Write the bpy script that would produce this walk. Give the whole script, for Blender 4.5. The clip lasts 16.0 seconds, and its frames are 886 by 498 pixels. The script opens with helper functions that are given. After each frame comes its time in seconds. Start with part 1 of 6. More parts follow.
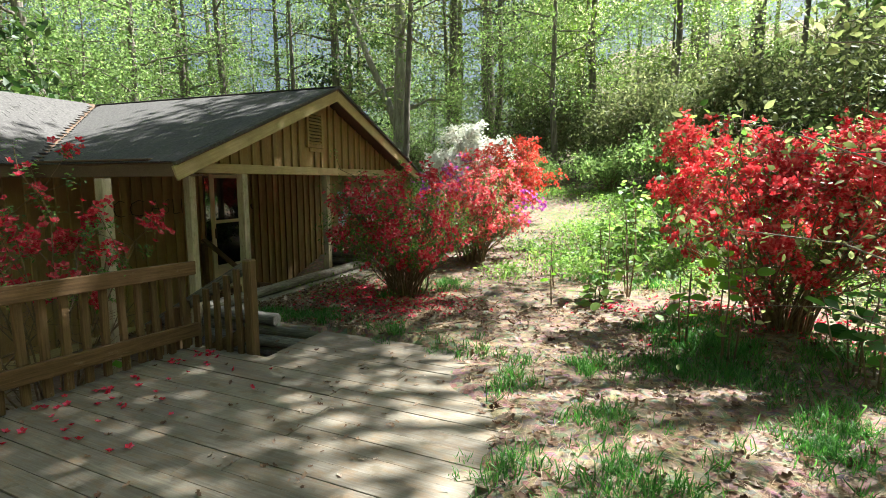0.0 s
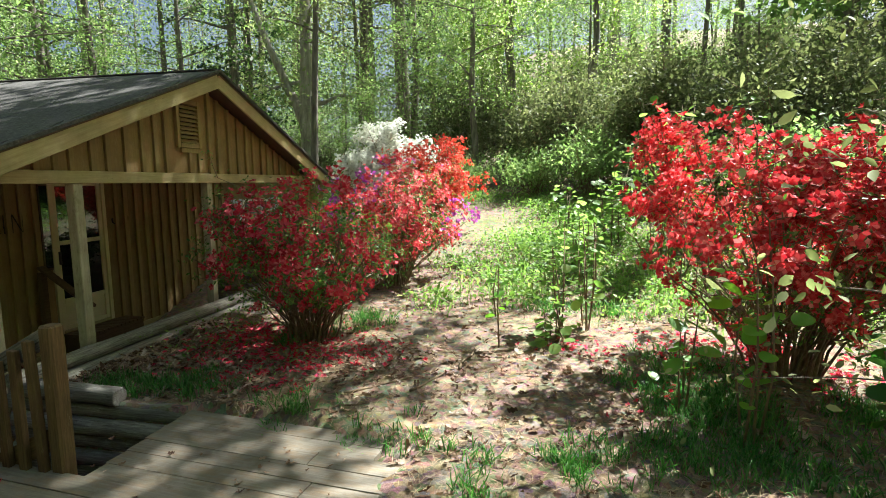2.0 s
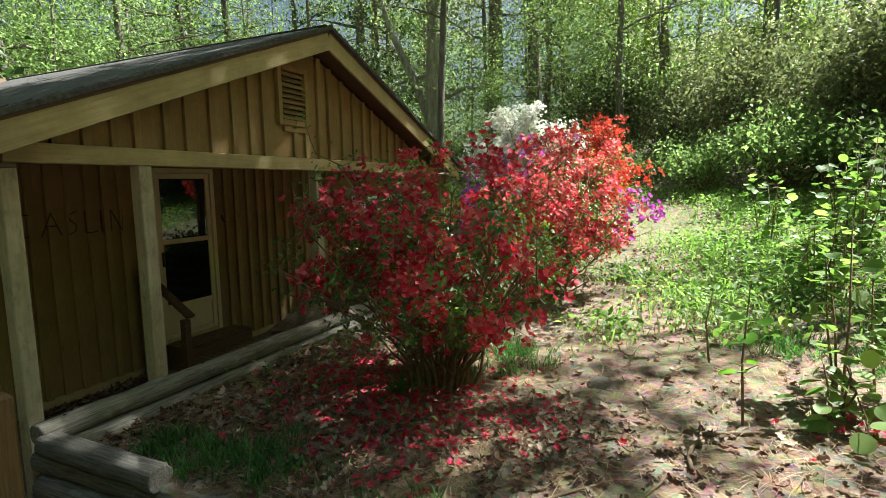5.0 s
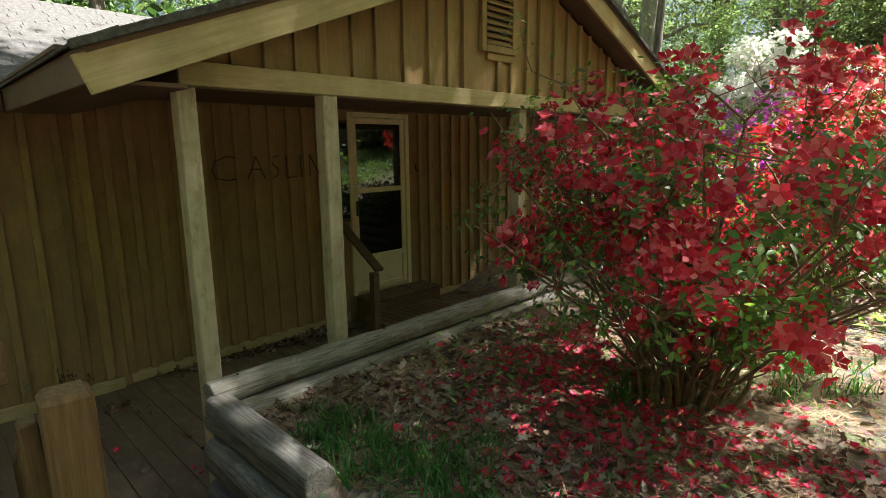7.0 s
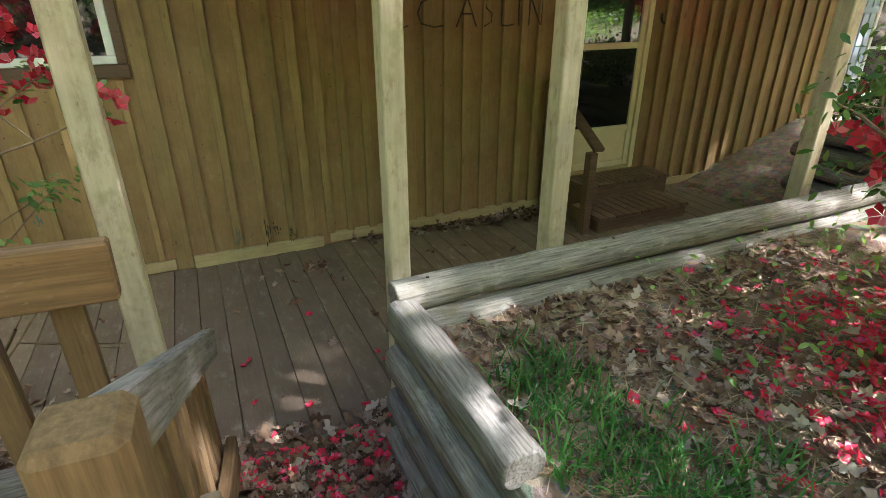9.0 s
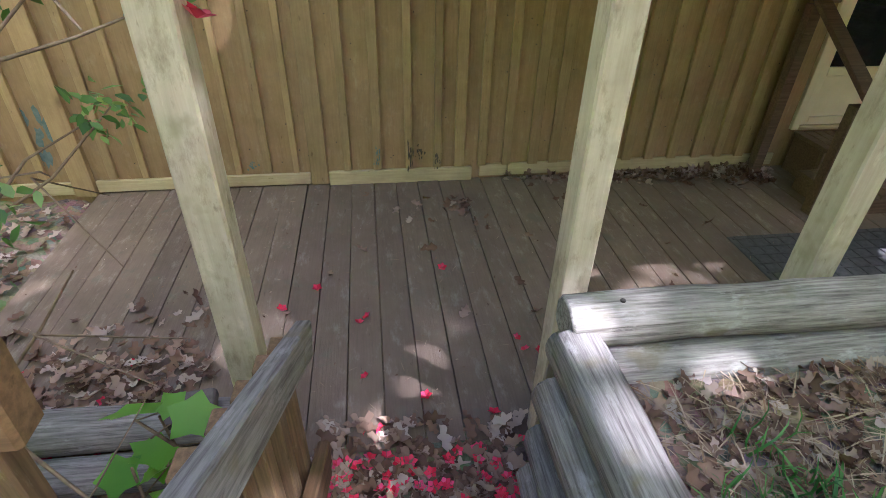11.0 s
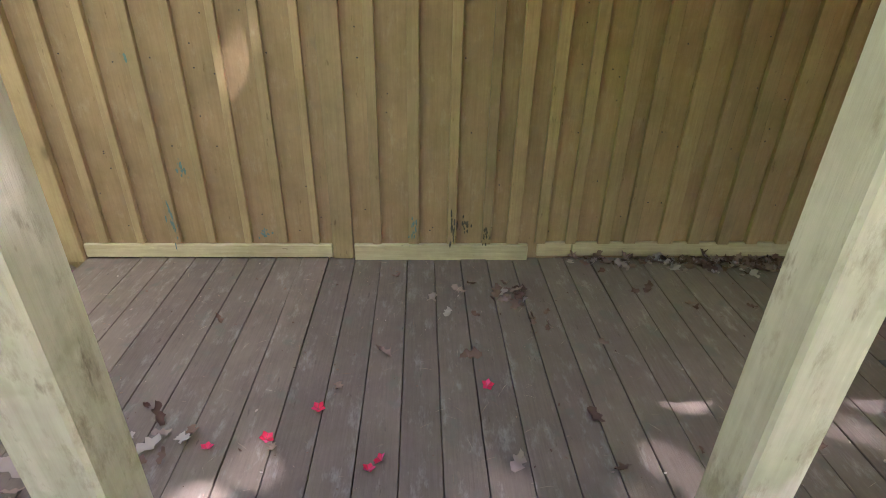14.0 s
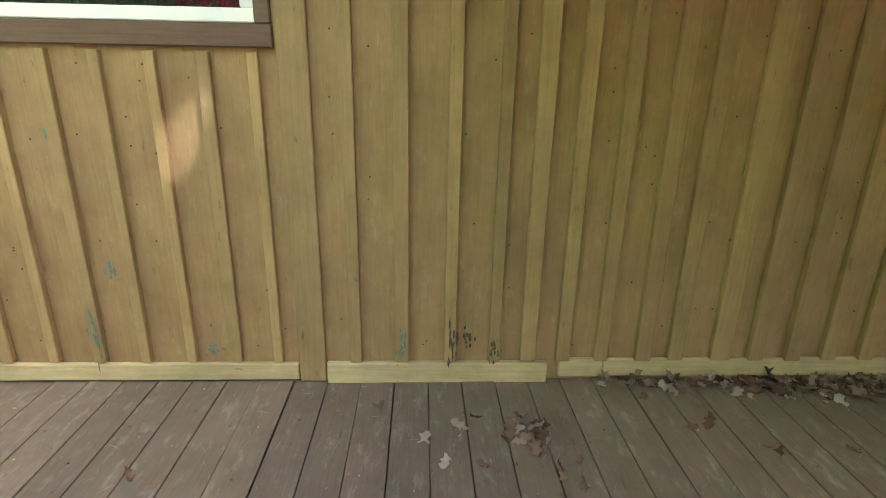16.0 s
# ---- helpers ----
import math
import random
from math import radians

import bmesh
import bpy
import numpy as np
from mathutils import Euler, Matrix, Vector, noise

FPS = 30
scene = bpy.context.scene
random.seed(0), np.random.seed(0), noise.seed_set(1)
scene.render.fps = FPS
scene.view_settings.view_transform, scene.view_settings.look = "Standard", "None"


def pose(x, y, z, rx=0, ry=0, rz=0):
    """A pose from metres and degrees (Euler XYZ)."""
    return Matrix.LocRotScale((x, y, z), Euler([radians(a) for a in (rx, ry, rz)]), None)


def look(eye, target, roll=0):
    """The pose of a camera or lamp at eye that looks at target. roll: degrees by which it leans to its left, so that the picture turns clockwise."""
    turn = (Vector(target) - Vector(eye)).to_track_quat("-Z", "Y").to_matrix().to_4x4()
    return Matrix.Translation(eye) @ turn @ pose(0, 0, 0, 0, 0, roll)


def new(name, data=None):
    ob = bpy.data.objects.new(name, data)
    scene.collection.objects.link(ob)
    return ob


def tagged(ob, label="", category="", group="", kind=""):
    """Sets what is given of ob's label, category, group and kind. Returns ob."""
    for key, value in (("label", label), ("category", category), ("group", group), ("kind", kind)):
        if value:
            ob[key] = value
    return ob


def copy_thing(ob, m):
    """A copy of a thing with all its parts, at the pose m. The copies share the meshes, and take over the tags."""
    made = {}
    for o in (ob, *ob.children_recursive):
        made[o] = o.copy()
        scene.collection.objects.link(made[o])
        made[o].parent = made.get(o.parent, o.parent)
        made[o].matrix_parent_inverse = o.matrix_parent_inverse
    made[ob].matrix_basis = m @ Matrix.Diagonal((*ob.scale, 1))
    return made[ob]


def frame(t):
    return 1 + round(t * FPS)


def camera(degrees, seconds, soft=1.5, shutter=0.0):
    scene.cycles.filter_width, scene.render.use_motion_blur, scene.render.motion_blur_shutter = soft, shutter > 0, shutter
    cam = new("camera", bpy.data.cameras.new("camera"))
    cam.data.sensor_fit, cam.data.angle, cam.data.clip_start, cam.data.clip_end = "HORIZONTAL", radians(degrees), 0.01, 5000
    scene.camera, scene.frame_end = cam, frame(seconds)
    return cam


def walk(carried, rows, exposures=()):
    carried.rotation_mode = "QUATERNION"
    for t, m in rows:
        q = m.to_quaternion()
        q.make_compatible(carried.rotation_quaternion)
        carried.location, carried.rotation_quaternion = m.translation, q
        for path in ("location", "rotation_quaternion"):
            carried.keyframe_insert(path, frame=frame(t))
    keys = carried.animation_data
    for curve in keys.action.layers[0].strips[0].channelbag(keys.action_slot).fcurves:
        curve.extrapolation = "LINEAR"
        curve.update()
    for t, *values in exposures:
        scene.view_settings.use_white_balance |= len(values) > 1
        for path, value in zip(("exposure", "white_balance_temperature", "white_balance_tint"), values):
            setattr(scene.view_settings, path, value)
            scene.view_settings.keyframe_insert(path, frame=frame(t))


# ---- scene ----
cam = camera(79.3, 16.0, 0.7)
METRES, EYE, TILT, LEAN, TURN = 7.0, 1.49, 0.0, 0.0, 20.9
EXPOSURES = [(0.0, 2.4, 5900, 6), (3.0, 2.35, 5900, 3), (5.5, 2.1, 5950, 2), (6.5, 2.35, 6000, 5), (7.0, 2.75, 6050, 8), (8.0, 3.75, 6050, 9), (9.0, 4.24, 5700, 14), (10.0, 4.5, 5450, 22),
             (12.5, 4.66, 4950, 34), (13.5, 4.8, 5000, 34), (14.5, 5.05, 5350, 27), (16.0, 5.24, 5500, 25)]
ROWS = [
    (0.0, 0.0, 0.0, 0.0, -0.02, -7.15, 0.17),
    (0.5, -0.0039, 0.0507, 0.0039, -3.42, -7.11, -0.0),
    (1.0, -0.0105, 0.1027, 0.0093, -6.68, -7.14, -0.05),
    (1.5, -0.0083, 0.1507, 0.0115, -8.78, -7.12, 0.11),
    (2.0, -0.0016, 0.2022, 0.014, -9.17, -7.17, 0.41),
    (2.5, -0.0026, 0.2517, 0.0102, -9.29, -7.14, 0.5),
    (3.0, -0.0041, 0.2988, 0.009, -9.31, -7.12, 0.55),
    (5.5, -0.041, 0.4763, -0.0125, 8.72, -6.99, 1.03),
    (6.0, -0.0523, 0.5086, -0.0157, 13.64, -7.46, 0.91),
    (6.5, -0.0661, 0.5362, -0.0215, 18.49, -8.5, 0.78),
    (7.0, -0.0812, 0.5621, -0.0269, 23.62, -10.8, 0.64),
    (7.5, -0.0988, 0.5844, -0.0321, 28.0, -14.64, 0.39),
    (8.0, -0.116, 0.6096, -0.0337, 32.91, -18.52, 0.39),
    (8.5, -0.1349, 0.6267, -0.0362, 38.5, -21.56, 0.38),
    (9.0, -0.1636, 0.6437, -0.0424, 44.61, -24.74, 0.07),
    (9.5, -0.1884, 0.6579, -0.0483, 50.32, -27.11, -0.58),
    (10.0, -0.2142, 0.6739, -0.0515, 55.0, -30.18, -0.96),
    (12.5, -0.2986, 0.7196, -0.0709, 65.94, -35.37, -1.28),
    (13.0, -0.3101, 0.7285, -0.0755, 66.36, -34.58, -1.17),
    (13.5, -0.3274, 0.7343, -0.084, 66.81, -31.56, -1.13),
    (14.0, -0.347, 0.7394, -0.0883, 67.02, -28.51, -1.23),
    (14.5, -0.3637, 0.7488, -0.0973, 67.15, -25.95, -1.15),
    (15.0, -0.3826, 0.7595, -0.1051, 67.23, -22.9, -1.1),
    (15.5, -0.4014, 0.7685, -0.1122, 67.3, -19.96, -1.01),
    (16.0, -0.4204, 0.774, -0.1151, 66.98, -18.38, -1.04),
]
walk(cam, [(t, pose(0, 0, EYE, TILT, LEAN, TURN) @ pose(METRES * x, METRES * y, METRES * z, 90 + pitch, roll, yaw)) for t, x, y, z, yaw, pitch, roll in ROWS], EXPOSURES)

# ---- light ----
SUN_WAY = Vector((1.10, 1.30, 2.25)).normalized()      # from the ground to the sun
SUN_EL = math.asin(SUN_WAY.z)
SUN_AZ = math.atan2(SUN_WAY.x, SUN_WAY.y)
world = bpy.data.worlds.new("sky")
scene.world = world
world.use_nodes = True
wn = world.node_tree
sky = wn.nodes.new("ShaderNodeTexSky")
sky.sky_type, sky.sun_disc = "NISHITA", False
sky.sun_elevation, sky.sun_rotation = SUN_EL, SUN_AZ
sky.dust_density, sky.air_density = 5.0, 1.0
wn.links.new(sky.outputs[0], wn.nodes["Background"].inputs[0])
wn.nodes["Background"].inputs[1].default_value = 0.025
sun_data = bpy.data.lights.new("sun", "SUN")
sun_data.energy, sun_data.angle, sun_data.color = 5.0, radians(0.8), (1.0, 0.94, 0.84)
sun = new("sun", sun_data)
sun.matrix_world = look(SUN_WAY * 40, (0, 0, 0))


# ---- materials ----
def nodes_of(name):
    m = bpy.data.materials.new(name)
    m.use_nodes = True
    t = m.node_tree
    return m, t, t.nodes["Principled BSDF"]


def node(t, kind, **inputs):
    n = t.nodes.new(kind)
    for key, value in inputs.items():
        n.inputs[key.replace("_", " ")].default_value = value
    return n


def ramp(t, source, stops):
    r = t.nodes.new("ShaderNodeValToRGB")
    e = r.color_ramp.elements
    while len(e) < len(stops):
        e.new(0.5)
    for el, (pos, col) in zip(e, stops):
        el.position, el.color = pos, (*col, 1) if len(col) == 3 else col
    t.links.new(source, r.inputs[0])
    return r.outputs[0]


def mixed(t, fac, a, b, mode="MIX"):
    m = t.nodes.new("ShaderNodeMix")
    m.data_type, m.blend_type = "RGBA", mode
    if isinstance(fac, (int, float)):
        m.inputs[0].default_value = fac
    else:
        t.links.new(fac, m.inputs[0])
    for slot, v in ((6, a), (7, b)):
        if isinstance(v, tuple):
            m.inputs[slot].default_value = (*v, 1)
        else:
            t.links.new(v, m.inputs[slot])
    return m.outputs[2]


def coords(t, scale, shift=True):
    """Object coordinates scaled by axis, moved along by a random step for each object."""
    tc, mp = t.nodes.new("ShaderNodeTexCoord"), t.nodes.new("ShaderNodeMapping")
    mp.inputs["Scale"].default_value = scale
    t.links.new(tc.outputs["Object"], mp.inputs[0])
    if shift:
        info, mul = t.nodes.new("ShaderNodeObjectInfo"), t.nodes.new("ShaderNodeMath")
        mul.operation = "MULTIPLY"
        mul.inputs[1].default_value = 37.0
        t.links.new(info.outputs["Random"], mul.inputs[0])
        t.links.new(mul.outputs[0], mp.inputs["Location"])
    return mp.outputs[0]


def bump(t, bsdf, height, strength, dist=0.01):
    b = t.nodes.new("ShaderNodeBump")
    b.inputs["Strength"].default_value, b.inputs["Distance"].default_value = strength, dist
    t.links.new(height, b.inputs["Height"])
    t.links.new(b.outputs[0], bsdf.inputs["Normal"])


def wood(name, dark, light, worn, axis=2, rough=0.75, wear=(0.62, 0.72), grain=1.0, vary=0.25, stain=None, knots=0.0):
    """Wood or painted wood with grain along an axis, worn patches and one tone for each piece."""
    m, t, b = nodes_of(name)
    sc = [14.0 * grain] * 3
    sc[axis] = 0.7 * grain
    fine = node(t, "ShaderNodeTexNoise", Scale=5.0, Detail=6.0, Roughness=0.65)
    t.links.new(coords(t, sc), fine.inputs[0])
    big = node(t, "ShaderNodeTexNoise", Scale=2.3, Detail=5.0, Roughness=0.7)
    t.links.new(coords(t, (1.6, 1.6, 1.6)), big.inputs[0])
    c = ramp(t, fine.outputs[0], [(0.3, dark), (0.62, light)])
    patch = node(t, "ShaderNodeTexNoise", Scale=6.0, Detail=8.0, Roughness=0.75)
    sc2 = [3.0] * 3
    sc2[axis] = 1.1
    t.links.new(coords(t, sc2), patch.inputs[0])
    f = ramp(t, patch.outputs[0], [(wear[0], (0, 0, 0)), (wear[1], (1, 1, 1))])
    c = mixed(t, f, c, worn)
    shade = ramp(t, big.outputs[0], [(0.3, (0.72, 0.72, 0.70)), (0.65, (1, 1, 1))])
    c = mixed(t, 1.0, c, shade, "MULTIPLY")
    info = t.nodes.new("ShaderNodeObjectInfo")
    tone = ramp(t, info.outputs["Random"], [(0.0, (1 - vary, 1 - vary, 1 - vary * 0.9)), (1.0, (1, 1, 1))])
    c = mixed(t, 1.0, c, tone, "MULTIPLY")
    if stain:
        st = node(t, "ShaderNodeTexNoise", Scale=9.0, Detail=4.0)
        t.links.new(coords(t, (1, 1, 1)), st.inputs[0])
        c = mixed(t, ramp(t, st.outputs[0], [(0.6, (0, 0, 0)), (0.7, (0.6, 0.6, 0.6))]), c, stain)
    chip = node(t, "ShaderNodeTexNoise", Scale=38.0, Detail=4.0, Roughness=0.6)
    sc3 = [1.0] * 3
    sc3[axis] = 0.3
    t.links.new(coords(t, sc3), chip.inputs[0])
    c = mixed(t, 1.0, c, ramp(t, chip.outputs[0], [(0.26, (0.6, 0.57, 0.54)), (0.335, (1, 1, 1)), (0.64, (1, 1, 1)), (0.70, (1.14, 1.14, 1.12))]), "MULTIPLY")
    if knots:
        kn = node(t, "ShaderNodeTexVoronoi", Scale=knots)
        sc4 = [1.0] * 3
        sc4[axis] = 0.45
        t.links.new(coords(t, sc4), kn.inputs[0])
        c = mixed(t, ramp(t, kn.outputs["Distance"], [(0.0, (0.75, 0.75, 0.75)), (0.035, (0.55, 0.55, 0.55)), (0.06, (0.15, 0.15, 0.15)), (0.10, (0, 0, 0))]), c, tuple(0.34 * q for q in dark))
    t.links.new(c, b.inputs["Base Color"])
    b.inputs["Roughness"].default_value = rough
    b.inputs["Specular IOR Level"].default_value = 0.3
    bump(t, b, fine.outputs[0], 0.35, 0.004)
    return m


def leafy(name, stops, through_col, rough=0.5, trans=0.55, gloss=0.35):
    """Thin leaf or petal: one tone for each leaf, light coming through."""
    m, t, b = nodes_of(name)
    geo = t.nodes.new("ShaderNodeNewGeometry")
    c = ramp(t, geo.outputs["Random Per Island"], stops)
    nz = node(t, "ShaderNodeTexNoise", Scale=0.9, Detail=2.0)
    tc = t.nodes.new("ShaderNodeTexCoord")
    t.links.new(tc.outputs["Object"], nz.inputs[0])
    c = mixed(t, 1.0, c, ramp(t, nz.outputs[0], [(0.3, (0.75, 0.75, 0.75)), (0.7, (1.1, 1.1, 1.0))]), "MULTIPLY")
    t.links.new(c, b.inputs["Base Color"])
    b.inputs["Roughness"].default_value = rough
    b.inputs["Specular IOR Level"].default_value = gloss
    tr = t.nodes.new("ShaderNodeBsdfTranslucent")
    t.links.new(mixed(t, 1.0, c, through_col, "MULTIPLY"), tr.inputs[0])
    ms = t.nodes.new("ShaderNodeMixShader")
    ms.inputs[0].default_value = trans
    t.links.new(b.outputs[0], ms.inputs[1])
    t.links.new(tr.outputs[0], ms.inputs[2])
    t.links.new(ms.outputs[0], t.nodes["Material Output"].inputs[0])
    return m


def plain(name, stops, scale=8.0, rough=0.7, metal=0.0, bumpy=0.2, stretch=(1, 1, 1), dist=0.006):
    m, t, b = nodes_of(name)
    nz = node(t, "ShaderNodeTexNoise", Scale=scale, Detail=7.0, Roughness=0.65)
    t.links.new(coords(t, stretch), nz.inputs[0])
    t.links.new(ramp(t, nz.outputs[0], stops), b.inputs["Base Color"])
    b.inputs["Roughness"].default_value, b.inputs["Metallic"].default_value = rough, metal
    bump(t, b, nz.outputs[0], bumpy, dist)
    return m


def ground_mat():
    m, t, b = nodes_of("forest_soil")
    tc = t.nodes.new("ShaderNodeTexCoord")
    big = node(t, "ShaderNodeTexNoise", Scale=0.55, Detail=5.0, Roughness=0.6)
    mid = node(t, "ShaderNodeTexNoise", Scale=7.0, Detail=8.0, Roughness=0.7)
    fine = node(t, "ShaderNodeTexNoise", Scale=60.0, Detail=5.0, Roughness=0.7)
    vor = node(t, "ShaderNodeTexVoronoi", Scale=22.0)
    for n in (big, mid, fine, vor):
        t.links.new(tc.outputs["Object"], n.inputs[0])
    c = ramp(t, mid.outputs[0], [(0.3, (0.05, 0.034, 0.023)), (0.5, (0.15, 0.105, 0.072)), (0.7, (0.23, 0.17, 0.125))])
    c = mixed(t, ramp(t, fine.outputs[0], [(0.4, (0, 0, 0)), (0.7, (0.7, 0.7, 0.7))]), c, (0.27, 0.205, 0.15))
    c = mixed(t, ramp(t, big.outputs[0], [(0.5, (0, 0, 0)), (0.66, (0.65, 0.65, 0.65))]), c, (0.13, 0.16, 0.045))
    c = mixed(t, 0.35, c, vor.outputs["Color"], "OVERLAY")
    hsv = t.nodes.new("ShaderNodeHueSaturation")
    hsv.inputs["Saturation"].default_value = 0.85
    t.links.new(c, hsv.inputs["Color"])
    t.links.new(hsv.outputs[0], b.inputs["Base Color"])
    b.inputs["Roughness"].default_value = 0.95
    b.inputs["Specular IOR Level"].default_value = 0.1
    bump(t, b, mid.outputs[0], 0.6, 0.03)
    return m


def glass_mat():
    m, t, b = nodes_of("window_glass")
    b.inputs["Base Color"].default_value = (0.01, 0.012, 0.012, 1)
    b.inputs["Roughness"].default_value = 0.03
    b.inputs["Specular IOR Level"].default_value = 0.9
    nz = node(t, "ShaderNodeTexNoise", Scale=2.0)
    t.links.new(coords(t, (1, 1, 1)), nz.inputs[0])
    bump(t, b, nz.outputs[0], 0.03, 0.01)
    return m


M_SIDING = wood("tan_painted_board", (0.311, 0.196, 0.082), (0.364, 0.234, 0.102), (0.404, 0.287, 0.147), 2, 0.7, (0.55, 0.72), 1.0, 0.24, (0.237, 0.160, 0.082), knots=2.6)
M_BATTEN = wood("tan_painted_batten", (0.332, 0.220, 0.092), (0.395, 0.269, 0.117), (0.449, 0.336, 0.176), 2, 0.7, (0.6, 0.8), 1.0, 0.26, knots=3.0)
M_TRIM = wood("cream_painted_trim", (0.42, 0.32, 0.155), (0.53, 0.42, 0.225), (0.36, 0.28, 0.16), 1, 0.65, (0.66, 0.78), 1.0, 0.1)
M_POST = wood("weathered_cream_post", (0.43, 0.365, 0.245), (0.53, 0.46, 0.325), (0.30, 0.245, 0.155), 2, 0.75, (0.53, 0.68), 0.8, 0.08, (0.27, 0.24, 0.14), knots=4.0)
M_PORCH = wood("brown_painted_porch_board", (0.176, 0.126, 0.081), (0.207, 0.151, 0.101), (0.308, 0.255, 0.194), 0, 0.68, (0.54, 0.68), 1.4, 0.26, (0.114, 0.106, 0.070))
M_DECK = wood("grey_weathered_deck_board", (0.195, 0.168, 0.132), (0.30, 0.265, 0.21), (0.28, 0.195, 0.12), 0, 0.9, (0.47, 0.66), 1.0, 0.25, (0.115, 0.09, 0.055))
M_RAIL = wood("weathered_brown_rail", (0.104, 0.063, 0.029), (0.208, 0.129, 0.061), (0.288, 0.213, 0.136), 2, 0.85, (0.6, 0.72), 1.3, 0.25)
M_LOG = wood("grey_weathered_log", (0.10, 0.085, 0.068), (0.36, 0.33, 0.285), (0.46, 0.44, 0.40), 0, 0.9, (0.55, 0.7), 1.6, 0.4, (0.13, 0.105, 0.05), knots=2.5)
M_STEP = wood("dark_brown_step_board", (0.10, 0.06, 0.032), (0.18, 0.115, 0.065), (0.25, 0.18, 0.115), 1, 0.65, (0.6, 0.72), 1.0, 0.25)
M_BROWN = wood("brown_painted_frame", (0.115, 0.07, 0.045), (0.16, 0.10, 0.065), (0.21, 0.14, 0.1), 1, 0.6, (0.64, 0.74), 1.0, 0.1)
M_SHINGLE = plain("asphalt_shingle", [(0.3, (0.035, 0.031, 0.030)), (0.55, (0.078, 0.072, 0.069)), (0.75, (0.133, 0.125, 0.117))], 30.0, 0.95, 0, 0.4)
M_BARK = plain("grey_brown_bark", [(0.3, (0.06, 0.05, 0.04)), (0.55, (0.18, 0.155, 0.125)), (0.75, (0.32, 0.29, 0.245))], 4.0, 0.95, 0, 0.9, (3, 3, 0.5), 0.03)
M_PALEBARK = plain("pale_bark", [(0.3, (0.16, 0.14, 0.11)), (0.55, (0.33, 0.30, 0.25)), (0.75, (0.48, 0.45, 0.40))], 3.0, 0.95, 0, 0.8, (3, 3, 0.6), 0.03)
M_STEM = plain("shrub_stem", [(0.3, (0.09, 0.06, 0.035)), (0.7, (0.24, 0.17, 0.10))], 20.0, 0.9)
M_SOIL = ground_mat()
M_GLASS = glass_mat()
M_CREAM = plain("cream_enamel", [(0.3, (0.60, 0.52, 0.29)), (0.7, (0.69, 0.60, 0.36))], 6.0, 0.4, 0, 0.05)
M_WHITE = plain("white_vinyl", [(0.3, (0.72, 0.72, 0.70)), (0.7, (0.80, 0.80, 0.78))], 6.0, 0.4, 0, 0.05)
M_BLUE = plain("pale_blue_paint", [(0.3, (0.36, 0.42, 0.50)), (0.7, (0.46, 0.52, 0.60))], 9.0, 0.6)
# near-black colour standing in for unlit space: cabin room and vent
M_DARK = plain("unlit_dark", [(0.3, (0.02, 0.018, 0.015)), (0.7, (0.04, 0.035, 0.03))], 4.0, 0.9)
M_IRON = plain("dark_iron", [(0.3, (0.03, 0.028, 0.026)), (0.7, (0.09, 0.07, 0.06))], 30.0, 0.6, 0.6)
M_ROCK = plain("mossy_rock", [(0.3, (0.06, 0.05, 0.04)), (0.6, (0.14, 0.12, 0.10)), (0.75, (0.22, 0.20, 0.17))], 9.0, 0.95, 0, 0.9)
M_TEAL = plain("old_teal_paint", [(0.3, (0.07, 0.115, 0.10)), (0.7, (0.15, 0.19, 0.16))], 30.0, 0.8)
M_ROT = plain("rotten_black_wood", [(0.3, (0.02, 0.017, 0.012)), (0.7, (0.12, 0.09, 0.05))], 40.0, 0.9)
M_MAT = plain("rubber_mat", [(0.3, (0.03, 0.03, 0.03)), (0.7, (0.08, 0.08, 0.078))], 40.0, 0.8)

M_RED = leafy("red_azalea_petal", [(0.0, (0.50, 0.02, 0.05)), (0.5, (0.66, 0.055, 0.105)), (0.85, (0.78, 0.15, 0.21)), (1.0, (0.86, 0.34, 0.38))], (1.0, 0.5, 0.5), 0.55, 0.45, 0.25)
M_ORANGE = leafy("orange_azalea_petal", [(0.0, (0.70, 0.06, 0.045)), (0.6, (0.82, 0.14, 0.10)), (1.0, (0.88, 0.33, 0.26))], (1.0, 0.55, 0.45), 0.55, 0.4, 0.2)
M_CORAL = leafy("scarlet_azalea_petal", [(0.0, (0.56, 0.025, 0.045)), (0.55, (0.74, 0.08, 0.10)), (0.85, (0.84, 0.22, 0.23)), (1.0, (0.90, 0.42, 0.40))], (1.0, 0.6, 0.6), 0.55, 0.45, 0.25)
M_PINK = leafy("pink_azalea_petal", [(0.0, (0.66, 0.05, 0.09)), (0.5, (0.80, 0.14, 0.18)), (0.8, (0.88, 0.36, 0.36)), (1.0, (0.90, 0.55, 0.52))], (1.0, 0.6, 0.6), 0.55, 0.4, 0.2)
M_PURPLE = leafy("purple_azalea_petal", [(0.0, (0.36, 0.06, 0.45)), (0.6, (0.56, 0.12, 0.55)), (1.0, (0.74, 0.30, 0.66))], (1.0, 0.6, 1.0), 0.55, 0.4, 0.2)
M_WHITEP = leafy("white_azalea_petal", [(0.0, (0.78, 0.78, 0.76)), (1.0, (0.88, 0.88, 0.86))], (1.0, 1.0, 0.95), 0.55, 0.4, 0.2)
M_FALLEN = leafy("fallen_petal", [(0.0, (0.62, 0.02, 0.055)), (0.6, (0.78, 0.055, 0.12)), (1.0, (0.82, 0.13, 0.30))], (1.0, 0.5, 0.5), 0.6, 0.3, 0.2)
M_AZLEAF = leafy("azalea_leaf", [(0.0, (0.06, 0.13, 0.035)), (0.6, (0.12, 0.22, 0.06)), (1.0, (0.26, 0.36, 0.11))], (1.2, 1.4, 0.6), 0.4, 0.45)
